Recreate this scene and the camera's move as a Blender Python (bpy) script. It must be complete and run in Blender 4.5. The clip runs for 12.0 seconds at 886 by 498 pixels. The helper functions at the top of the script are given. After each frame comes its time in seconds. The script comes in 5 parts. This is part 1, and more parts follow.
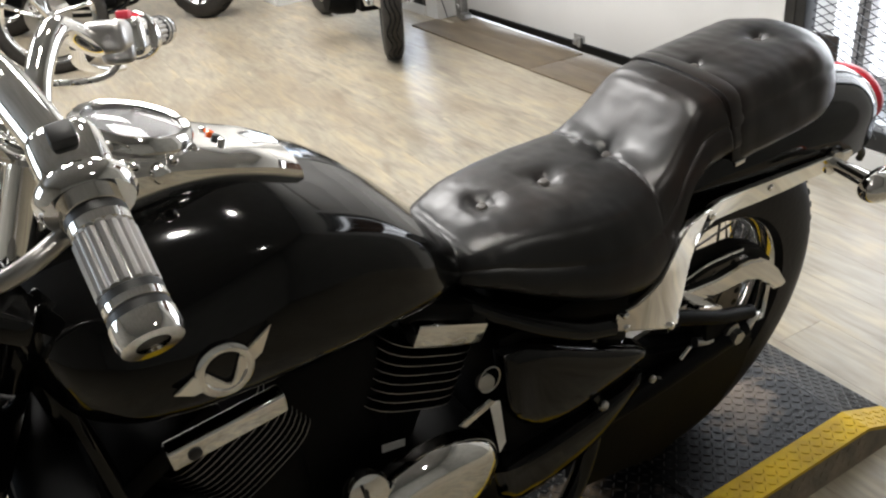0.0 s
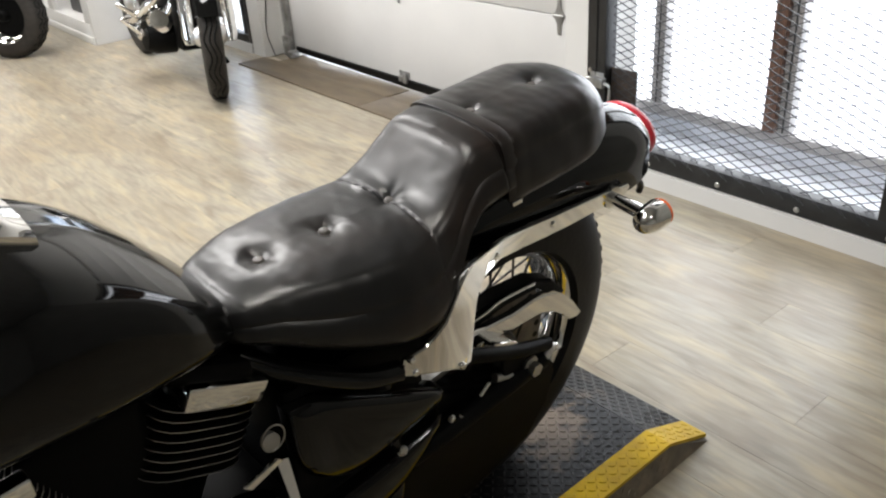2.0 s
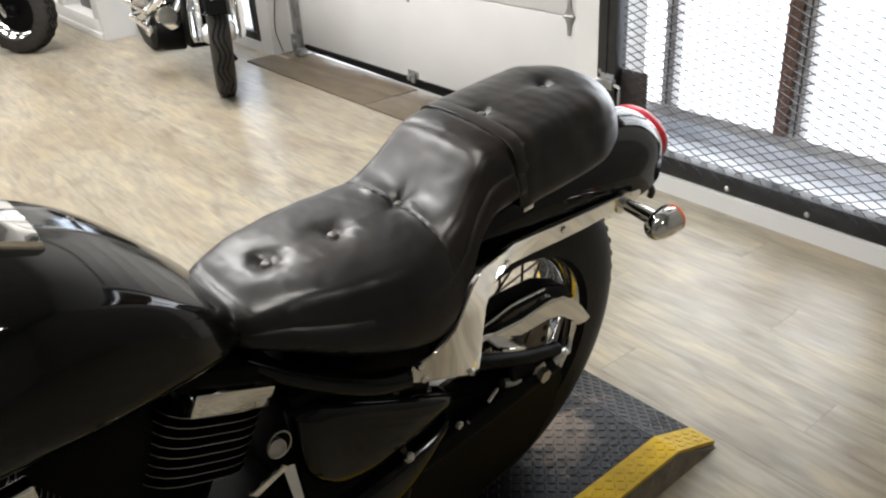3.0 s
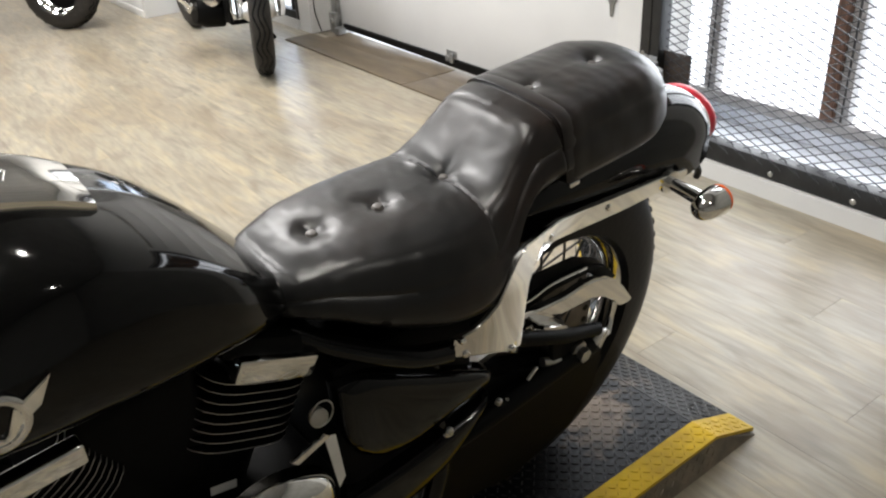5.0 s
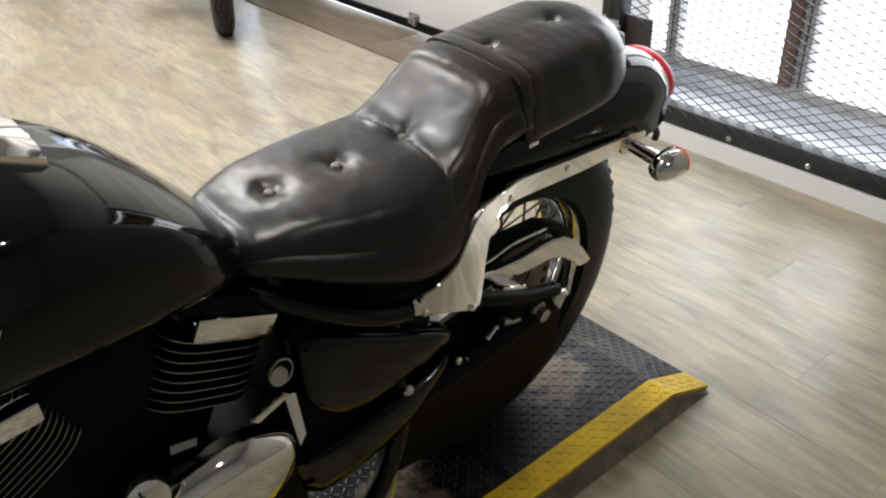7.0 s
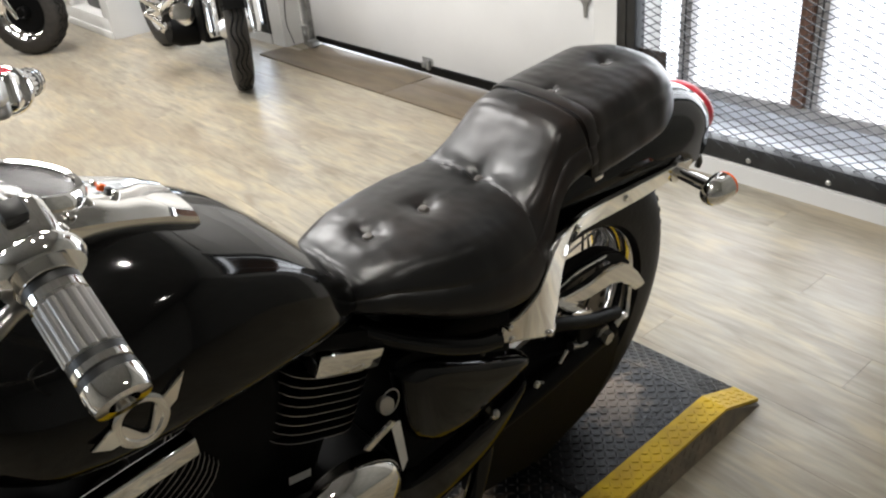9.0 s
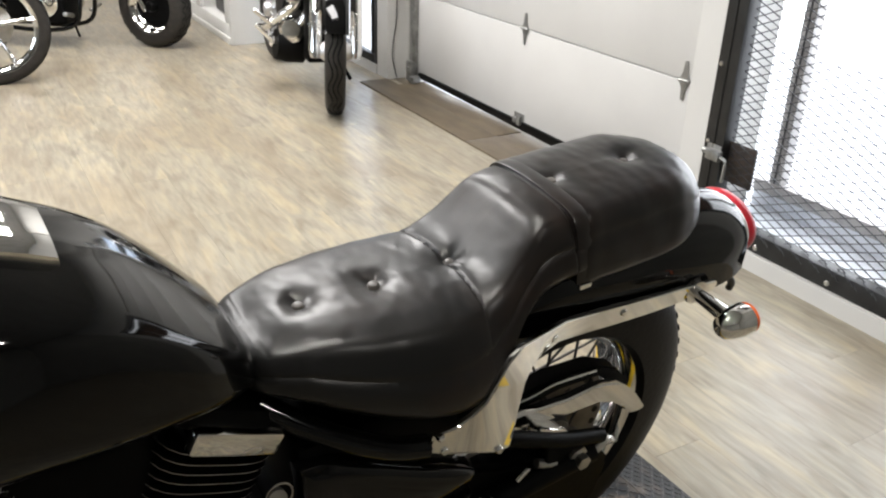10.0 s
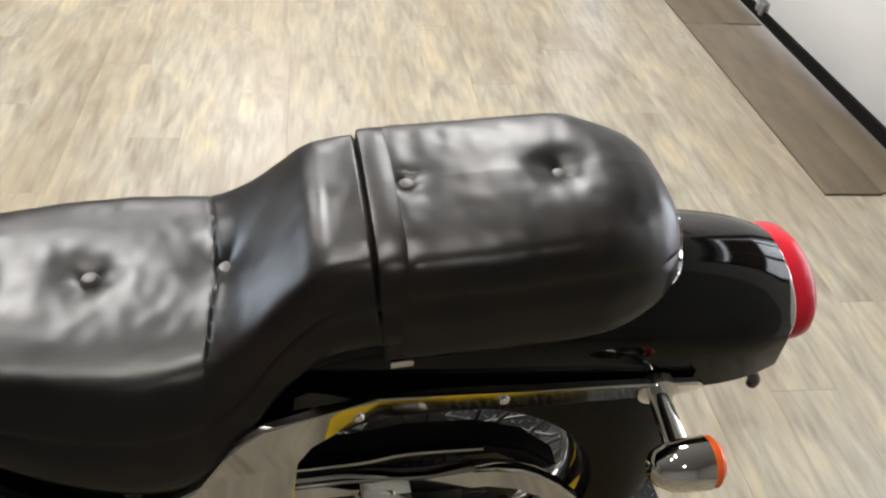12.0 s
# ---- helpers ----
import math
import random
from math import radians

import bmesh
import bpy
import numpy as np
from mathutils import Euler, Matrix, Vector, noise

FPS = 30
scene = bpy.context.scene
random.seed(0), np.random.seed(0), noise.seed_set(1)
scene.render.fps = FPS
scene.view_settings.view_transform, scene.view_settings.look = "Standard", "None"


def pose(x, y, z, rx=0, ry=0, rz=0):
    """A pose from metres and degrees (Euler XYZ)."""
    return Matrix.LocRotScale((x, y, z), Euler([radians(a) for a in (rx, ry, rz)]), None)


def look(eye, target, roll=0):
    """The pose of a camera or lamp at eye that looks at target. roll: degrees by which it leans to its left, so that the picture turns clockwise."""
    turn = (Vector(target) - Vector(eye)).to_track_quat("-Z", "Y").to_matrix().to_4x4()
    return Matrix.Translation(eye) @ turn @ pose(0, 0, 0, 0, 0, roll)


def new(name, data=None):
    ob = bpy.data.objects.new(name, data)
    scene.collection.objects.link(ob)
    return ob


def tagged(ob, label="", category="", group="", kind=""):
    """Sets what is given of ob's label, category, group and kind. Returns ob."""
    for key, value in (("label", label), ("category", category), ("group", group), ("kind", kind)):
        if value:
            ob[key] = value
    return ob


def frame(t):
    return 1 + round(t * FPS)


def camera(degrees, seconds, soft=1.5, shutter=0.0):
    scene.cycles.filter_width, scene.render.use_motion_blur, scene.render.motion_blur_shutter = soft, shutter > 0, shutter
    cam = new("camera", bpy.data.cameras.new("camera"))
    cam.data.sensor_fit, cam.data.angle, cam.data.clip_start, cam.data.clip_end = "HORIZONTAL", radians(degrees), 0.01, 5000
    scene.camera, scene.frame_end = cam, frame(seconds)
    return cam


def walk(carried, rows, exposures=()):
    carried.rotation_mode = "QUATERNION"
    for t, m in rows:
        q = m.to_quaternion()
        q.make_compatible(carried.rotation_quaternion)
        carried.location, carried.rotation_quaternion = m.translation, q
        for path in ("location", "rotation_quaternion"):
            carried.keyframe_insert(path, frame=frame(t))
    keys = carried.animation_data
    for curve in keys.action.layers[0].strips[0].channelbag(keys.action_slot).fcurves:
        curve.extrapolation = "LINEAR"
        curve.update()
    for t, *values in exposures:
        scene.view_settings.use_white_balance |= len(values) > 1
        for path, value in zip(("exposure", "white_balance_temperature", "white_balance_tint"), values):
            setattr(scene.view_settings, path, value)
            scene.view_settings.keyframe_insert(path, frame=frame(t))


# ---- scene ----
cam = camera(55.9, 12.0, soft=2.2)
PATH = [
    (0, (0.364, 0.222, 1.286), (1.144, 1.785, 0.312), -6.3),
    (0.5, (0.425, 0.201, 1.288), (1.392, 1.678, 0.348), -6.6),
    (1, (0.463, 0.191, 1.281), (1.562, 1.578, 0.35), -7.0),
    (1.5, (0.464, 0.19, 1.281), (1.567, 1.578, 0.355), -5.9),
    (2, (0.46, 0.181, 1.294), (1.545, 1.577, 0.359), -4.0),
    (2.5, (0.455, 0.188, 1.3), (1.505, 1.609, 0.362), -3.6),
    (3, (0.466, 0.197, 1.297), (1.539, 1.6, 0.359), -3.6),
    (3.2, (0.464, 0.198, 1.289), (1.525, 1.613, 0.356), -3.5),
    (4.8, (0.455, 0.209, 1.286), (1.478, 1.646, 0.344), -4.1),
    (5, (0.451, 0.21, 1.281), (1.454, 1.645, 0.314), -3.5),
    (5.5, (0.452, 0.22, 1.262), (1.44, 1.618, 0.227), -3.6),
    (6, (0.438, 0.209, 1.279), (1.417, 1.658, 0.31), -3.1),
    (6.5, (0.438, 0.192, 1.277), (1.426, 1.62, 0.284), -2.1),
    (7, (0.451, 0.2, 1.274), (1.495, 1.553, 0.234), -2.2),
    (7.5, (0.453, 0.207, 1.293), (1.436, 1.669, 0.347), -9.9),
    (7.7, (0.453, 0.213, 1.288), (1.424, 1.676, 0.33), -10.0),
    (9.3, (0.298, 0.209, 1.326), (1.377, 1.592, 0.365), -5.0),
    (9.5, (0.329, 0.204, 1.313), (1.361, 1.617, 0.346), -4.4),
    (10, (0.56, 0.221, 1.305), (1.467, 1.779, 0.439), 1.9),
    (10.5, (0.648, 0.238, 1.341), (1.37, 1.846, 0.396), -4.4),
    (11, (0.743, 0.324, 1.297), (1.451, 1.88, 0.259), -4.6),
    (11.5, (0.924, 0.467, 1.3), (1.514, 2.023, 0.191), -1.6),
    (12, (1.176, 0.491, 1.298), (1.45, 2.043, 0.067), 5.6),
]
walk(cam, [(t, look(eye, target, roll)) for t, eye, target, roll in PATH])

# ---- world, light, exposure ----
world = bpy.data.worlds.new("world")
scene.world = world
world.use_nodes = True
wn = world.node_tree.nodes
sky = wn.new("ShaderNodeTexSky")
sky.sky_type, sky.sun_disc = "NISHITA", False
sky.sun_elevation, sky.sun_rotation = radians(35), radians(100)
world.node_tree.links.new(sky.outputs["Color"], wn["Background"].inputs["Color"])
wn["Background"].inputs["Strength"].default_value = 0.12
scene.view_settings.exposure = 0.0


def area_lamp(name, m, sx, sy, watts, colour, shape="RECTANGLE"):
    data = bpy.data.lights.new(name, "AREA")
    data.shape, data.size, data.size_y, data.energy, data.color = shape, sx, sy, watts, colour
    ob = new(name, data)
    ob.matrix_world = m
    return ob


# daylight through the mesh gate's opening
area_lamp("gate_daylight", look((3.4, 1.64, 2.1), (2.95, 1.64, 0.1)), 1.15, 0.4, 22, (0.84, 0.92, 1.0))

# added daylight from an assumed, unseen west opening, for highlights on the leather
area_lamp("added_west_daylight", look((-3.48, 3.1, 1.75), (0.5, 2.4, 0.9)), 2.5, 1.3, 75, (0.8, 0.89, 1.0))

# daylight through the far window
area_lamp("window_daylight", look((3.02, 5.37, 0.8), (1.7, 4.7, 0.0)), 0.6, 1.3, 9, (0.55, 0.72, 1.0))


# ---- materials ----
def mat(name, colour, rough=0.5, metal=0.0, vary=0.0, scale=8.0, colour2=None, bump=0.0, bump_scale=60.0, stretch=(1, 1, 1),
        rough_vary=0.0, coat=0.0, random_tone=0.0, spec=0.5, detail=4.0, span=(0.35, 0.65)):
    m = bpy.data.materials.new(name)
    m.use_nodes = True
    n, l = m.node_tree.nodes, m.node_tree.links
    b = n["Principled BSDF"]
    b.inputs["Roughness"].default_value, b.inputs["Metallic"].default_value = rough, metal
    b.inputs["Base Color"].default_value = (*colour, 1)
    b.inputs["Coat Weight"].default_value = coat
    b.inputs["Coat Roughness"].default_value = 0.04
    b.inputs["Specular IOR Level"].default_value = spec
    co = n.new("ShaderNodeTexCoord")
    mp = n.new("ShaderNodeMapping")
    mp.inputs["Scale"].default_value = stretch
    l.new(co.outputs["Object"], mp.inputs["Vector"])
    out = None
    if vary > 0 or colour2:
        t = n.new("ShaderNodeTexNoise")
        t.inputs["Scale"].default_value, t.inputs["Detail"].default_value = scale, detail
        l.new(mp.outputs["Vector"], t.inputs["Vector"])
        mix = n.new("ShaderNodeMix")
        mix.data_type = "RGBA"
        c2 = colour2 or tuple(c * (1 - vary) for c in colour)
        mix.inputs["A"].default_value, mix.inputs["B"].default_value = (*colour, 1), (*c2, 1)
        r = n.new("ShaderNodeMapRange")
        r.inputs["From Min"].default_value, r.inputs["From Max"].default_value = span
        l.new(t.outputs["Fac"], r.inputs["Value"])
        l.new(r.outputs["Result"], mix.inputs["Factor"])
        out = mix.outputs["Result"]
        if rough_vary:
            r2 = n.new("ShaderNodeMapRange")
            r2.inputs["To Min"].default_value, r2.inputs["To Max"].default_value = rough - rough_vary, rough + rough_vary
            l.new(t.outputs["Fac"], r2.inputs["Value"])
            l.new(r2.outputs["Result"], b.inputs["Roughness"])
    if random_tone:
        oi = n.new("ShaderNodeObjectInfo")
        hv = n.new("ShaderNodeHueSaturation")
        r3 = n.new("ShaderNodeMapRange")
        r3.inputs["To Min"].default_value, r3.inputs["To Max"].default_value = 1 - random_tone, 1 + random_tone
        l.new(oi.outputs["Random"], r3.inputs["Value"])
        l.new(r3.outputs["Result"], hv.inputs["Value"])
        if out:
            l.new(out, hv.inputs["Color"])
        else:
            hv.inputs["Color"].default_value = (*colour, 1)
        out = hv.outputs["Color"]
    if out:
        l.new(out, b.inputs["Base Color"])
    if bump:
        t2 = n.new("ShaderNodeTexNoise")
        t2.inputs["Scale"].default_value, t2.inputs["Detail"].default_value = bump_scale, 6.0
        l.new(mp.outputs["Vector"], t2.inputs["Vector"])
        bp = n.new("ShaderNodeBump")
        bp.inputs["Strength"].default_value, bp.inputs["Distance"].default_value = bump, 0.003
        l.new(t2.outputs["Fac"], bp.inputs["Height"])
        l.new(bp.outputs["Normal"], b.inputs["Normal"])
    return m


def glow(name, colour, strength):
    m = bpy.data.materials.new(name)
    m.use_nodes = True
    b = m.node_tree.nodes["Principled BSDF"]
    b.inputs["Base Color"].default_value = (*colour, 1)
    b.inputs["Emission Color"].default_value, b.inputs["Emission Strength"].default_value = (*colour, 1), strength
    return m


PAINT = mat("black_paint", (0.003, 0.003, 0.003), 0.07, vary=0.3, scale=3, bump=0.01, bump_scale=20, spec=0.34)
PIPING = mat("black_piping", (0.004, 0.004, 0.004), 0.4)
CHROME = mat("chrome", (0.9, 0.89, 0.87), 0.06, 1.0, vary=0.08, scale=12, rough_vary=0.04)
STEEL = mat("brushed_steel", (0.55, 0.54, 0.52), 0.3, 1.0, vary=0.25, scale=20, rough_vary=0.1)
ALLOY = mat("cast_alloy", (0.62, 0.61, 0.6), 0.35, 1.0, vary=0.2, scale=25)
DARK = mat("black_engine_enamel", (0.002, 0.002, 0.002), 0.55, vary=0.4, scale=30, bump=0.1, spec=0.1)
FINEDGE = mat("machined_fin_edge", (0.4, 0.39, 0.38), 0.35, 0.9, vary=0.2, scale=40)
RUBBER = mat("tyre_rubber", (0.0035, 0.0033, 0.0032), 0.5, vary=0.4, scale=25, bump=0.2, bump_scale=90, spec=0.16)
# bright spokes seen against the light: their dark look is put into the colour
SPOKE = mat("backlit_dark_spoke_steel", (0.09, 0.085, 0.08), 0.4, 0.8, vary=0.4, scale=40)
HUBGREY = mat("dull_grey_hub", (0.12, 0.118, 0.115), 0.45, 0.8, vary=0.4, scale=30)
RUBBER_DUSTY = mat("dusty_tyre_rubber", (0.02, 0.016, 0.012), 0.7, vary=0.5, scale=25, bump=0.2, bump_scale=90)
PLASTIC = mat("black_plastic", (0.02, 0.02, 0.02), 0.45, vary=0.3, scale=40)
RED_LENS = mat("red_lens", (0.62, 0.012, 0.03), 0.3, spec=0.3, vary=0.2, scale=30)
AMBER_LENS = mat("amber_lens", (0.9, 0.13, 0.02), 0.15, coat=0.6)
RED_SWITCH = mat("red_switch", (0.7, 0.04, 0.07), 0.4)
PLATE = mat("worn_tread_plate", (0.0025, 0.0026, 0.003), 0.3, 0.0, scale=4.2, colour2=(0.15, 0.118, 0.088), bump=0.35, bump_scale=120, rough_vary=0.14, spec=0.12, detail=12, span=(0.6, 0.68))

# rubbed bars; the paler colour also paints in the light their tops catch
TREAD_BAR = mat("rubbed_lit_tread_bar", (0.012, 0.012, 0.013), 0.32, 0.0, scale=9, colour2=(0.07, 0.064, 0.058), spec=0.5, span=(0.45, 0.7))

def worn_patch(m, at, size, colour):
    """Rubs one blotch of bare, dirty metal into a painted plate, ragged at its rim."""
    n, l = m.node_tree.nodes, m.node_tree.links
    b = n["Principled BSDF"]
    old = b.inputs["Base Color"].links[0].from_socket
    co, mp = n.new("ShaderNodeTexCoord"), n.new("ShaderNodeMapping")
    mp.vector_type = "TEXTURE"
    mp.inputs["Location"].default_value, mp.inputs["Scale"].default_value, mp.inputs["Rotation"].default_value = at, size, (0, 0, radians(35))
    l.new(co.outputs["Object"], mp.inputs["Vector"])
    far = n.new("ShaderNodeVectorMath")
    far.operation = "LENGTH"
    l.new(mp.outputs["Vector"], far.inputs[0])
    t = n.new("ShaderNodeTexNoise")
    t.inputs["Scale"].default_value, t.inputs["Detail"].default_value = 26, 8
    l.new(co.outputs["Object"], t.inputs["Vector"])
    q = n.new("ShaderNodeMath")
    q.operation = "MULTIPLY_ADD"
    q.inputs[1].default_value = 2.6
    l.new(t.outputs["Fac"], q.inputs[0])
    l.new(far.outputs["Value"], q.inputs[2])
    r = n.new("ShaderNodeMapRange")
    r.inputs["From Min"].default_value, r.inputs["From Max"].default_value = 1.8, 2.3
    r.inputs["To Min"].default_value, r.inputs["To Max"].default_value = 1.0, 0.0
    l.new(q.outputs["Value"], r.inputs["Value"])
    mix = n.new("ShaderNodeMix")
    mix.data_type = "RGBA"
    mix.inputs["B"].default_value = (*colour, 1)
    l.new(r.outputs["Result"], mix.inputs["Factor"])
    l.new(old, mix.inputs["A"])
    l.new(mix.outputs["Result"], b.inputs["Base Color"])


worn_patch(PLATE, (-0.15, 0.15, 0.07), (0.11, 0.085, 0.4), (0.16, 0.125, 0.095))
worn_patch(PLATE, (-0.62, 0.1, 0.07), (0.13, 0.08, 0.4), (0.09, 0.07, 0.05))
worn_patch(TREAD_BAR, (-0.15, 0.15, 0.07), (0.11, 0.085, 0.4), (0.2, 0.165, 0.13))
YELLOW = mat("yellow_safety_paint", (0.62, 0.41, 0.004), 0.5, scale=18, colour2=(0.46, 0.3, 0.012), bump=0.15, bump_scale=90, rough_vary=0.1, spec=0.25)
SKIRT = mat("dusty_tread_side", (0.2, 0.165, 0.12), 0.5, scale=14, colour2=(0.09, 0.078, 0.06), bump=0.2, bump_scale=100)
WHITE = mat("white_wall_paint", (0.6, 0.592, 0.57), 0.6, vary=0.06, scale=3, bump=0.08, bump_scale=90)
DOORSKIN = mat("white_door_skin", (0.57, 0.562, 0.545), 0.5, vary=0.06, scale=2.5, bump=0.06, bump_scale=200)
BLACKFRAME = mat("black_steel_frame", (0.02, 0.02, 0.02), 0.45, 0.2, vary=0.5, scale=14, bump=0.15)
MESH = mat("expanded_metal", (0.05, 0.05, 0.055), 0.45, 0.4)
BROWN = mat("brown_timber", (0.16, 0.08, 0.05), 0.6, vary=0.5, scale=14, stretch=(6, 6, 0.7), bump=0.2)
GAL = mat("galvanised_steel", (0.4, 0.4, 0.39), 0.4, 0.8, vary=0.4, scale=20)
OSB = mat("worn_plywood", (0.115, 0.086, 0.05), 0.55, scale=6, colour2=(0.09, 0.068, 0.044), stretch=(3, 0.8, 1), bump=0.3, bump_scale=40, rough_vary=0.1)
CEIL = mat("light_grey_ceiling", (0.33, 0.33, 0.33), 0.8, vary=0.2, scale=4)
# greyed so that the bike's black flanks reflect less light
DIM = mat("dimmed_unseen_wall", (0.32, 0.315, 0.29), 0.7, vary=0.2, scale=3)
GLASS = mat("gauge_glass", (0.9, 0.9, 0.9), 0.02)
GLASS.node_tree.nodes["Principled BSDF"].inputs["Transmission Weight"].default_value = 1.0
DIALGLASS = mat("dial_glass", (0.9, 0.9, 0.9), 0.02)
DIALGLASS.node_tree.nodes["Principled BSDF"].inputs["Transmission Weight"].default_value = 1.0
DIALGLASS.node_tree.nodes["Principled BSDF"].inputs["IOR"].default_value = 1.15
RUST = mat("rusty_steel", (0.06, 0.042, 0.032), 0.6, 0.2, vary=0.5, scale=30, colour2=(0.03, 0.026, 0.024), bump=0.2)
ALU = mat("dull_aluminium", (0.42, 0.4, 0.39), 0.45, 0.3, vary=0.25, scale=18)
CARD = mat("paper_tag", (0.75, 0.74, 0.7), 0.7, vary=0.1, scale=30)
SNOW = glow("overcast_daylight", (0.93, 0.96, 1.0), 6.0)


def plank_material():
    """Washed oak plank with grain along y, and a tone of its own for each plank."""
    m = bpy.data.materials.new("washed_oak_plank")
    m.use_nodes = True
    n, l = m.node_tree.nodes, m.node_tree.links
    b = n["Principled BSDF"]
    geo = n.new("ShaderNodeNewGeometry")
    oi = n.new("ShaderNodeObjectInfo")
    add = n.new("ShaderNodeVectorMath")
    add.operation = "MULTIPLY_ADD"
    comb = n.new("ShaderNodeCombineXYZ")
    l.new(oi.outputs["Random"], comb.inputs["Z"])
    l.new(comb.outputs["Vector"], add.inputs[0])
    add.inputs[1].default_value = (0, 0, 40)
    l.new(geo.outputs["Position"], add.inputs[2])
    mp = n.new("ShaderNodeMapping")
    mp.inputs["Scale"].default_value = (8, 1.8, 1)
    l.new(add.outputs["Vector"], mp.inputs["Vector"])
    t = n.new("ShaderNodeTexNoise")
    t.inputs["Scale"].default_value, t.inputs["Detail"].default_value, t.inputs["Distortion"].default_value = 2.2, 10, 0.8
    l.new(mp.outputs["Vector"], t.inputs["Vector"])
    ramp = n.new("ShaderNodeValToRGB")
    e = ramp.color_ramp.elements
    e[0].position, e[0].color = 0.3, (0.2, 0.168, 0.123, 1)
    e[1].position, e[1].color = 0.7, (0.375, 0.315, 0.215, 1)
    mid = e.new(0.5)
    mid.color = (0.285, 0.257, 0.2, 1)
    l.new(t.outputs["Fac"], ramp.inputs["Fac"])
    hv = n.new("ShaderNodeHueSaturation")
    r3 = n.new("ShaderNodeMapRange")
    r3.inputs["To Min"].default_value, r3.inputs["To Max"].default_value = 0.96, 1.035
    l.new(oi.outputs["Random"], r3.inputs["Value"])
    l.new(r3.outputs["Result"], hv.inputs["Value"])
    l.new(ramp.outputs["Color"], hv.inputs["Color"])
    mp3 = n.new("ShaderNodeMapping")
    mp3.inputs["Scale"].default_value = (42, 5, 1)
    l.new(add.outputs["Vector"], mp3.inputs["Vector"])
    t3 = n.new("ShaderNodeTexNoise")
    t3.inputs["Scale"].default_value, t3.inputs["Detail"].default_value = 1.6, 8
    l.new(mp3.outputs["Vector"], t3.inputs["Vector"])
    r5 = n.new("ShaderNodeMapRange")
    r5.inputs["From Min"].default_value, r5.inputs["From Max"].default_value = 0.3, 0.62
    r5.inputs["To Min"].default_value, r5.inputs["To Max"].default_value = 0.8, 1.08
    l.new(t3.outputs["Fac"], r5.inputs["Value"])
    hv2 = n.new("ShaderNodeHueSaturation")
    l.new(r5.outputs["Result"], hv2.inputs["Value"])
    l.new(hv.outputs["Color"], hv2.inputs["Color"])
    # broad brown staining that runs over the planks
    t4 = n.new("ShaderNodeTexNoise")
    t4.inputs["Scale"].default_value, t4.inputs["Detail"].default_value = 1.3, 7
    mp4 = n.new("ShaderNodeMapping")
    mp4.inputs["Scale"].default_value = (2.6, 1.0, 1)
    l.new(geo.outputs["Position"], mp4.inputs["Vector"])
    l.new(mp4.outputs["Vector"], t4.inputs["Vector"])
    r6 = n.new("ShaderNodeMapRange")
    r6.inputs["From Min"].default_value, r6.inputs["From Max"].default_value = 0.44, 0.62
    r6.inputs["To Max"].default_value = 0.35
    l.new(t4.outputs["Fac"], r6.inputs["Value"])
    mx = n.new("ShaderNodeMix")
    mx.data_type = "RGBA"
    mx.inputs["B"].default_value = (0.19, 0.136, 0.078, 1)
    l.new(r6.outputs["Result"], mx.inputs["Factor"])
    l.new(hv2.outputs["Color"], mx.inputs["A"])
    l.new(mx.outputs["Result"], b.inputs["Base Color"])
    mp2 = n.new("ShaderNodeMapping")
    mp2.inputs["Scale"].default_value = (60, 5, 1)
    l.new(add.outputs["Vector"], mp2.inputs["Vector"])
    t2 = n.new("ShaderNodeTexNoise")
    t2.inputs["Scale"].default_value = 2.0
    l.new(mp2.outputs["Vector"], t2.inputs["Vector"])
    bp = n.new("ShaderNodeBump")
    bp.inputs["Strength"].default_value, bp.inputs["Distance"].default_value = 0.12, 0.002
    l.new(t2.outputs["Fac"], bp.inputs["Height"])
    l.new(bp.outputs["Normal"], b.inputs["Normal"])
    r4 = n.new("ShaderNodeMapRange")
    r4.inputs["To Min"].default_value, r4.inputs["To Max"].default_value = 0.27, 0.42
    l.new(t.outputs["Fac"], r4.inputs["Value"])
    l.new(r4.outputs["Result"], b.inputs["Roughness"])
    return m


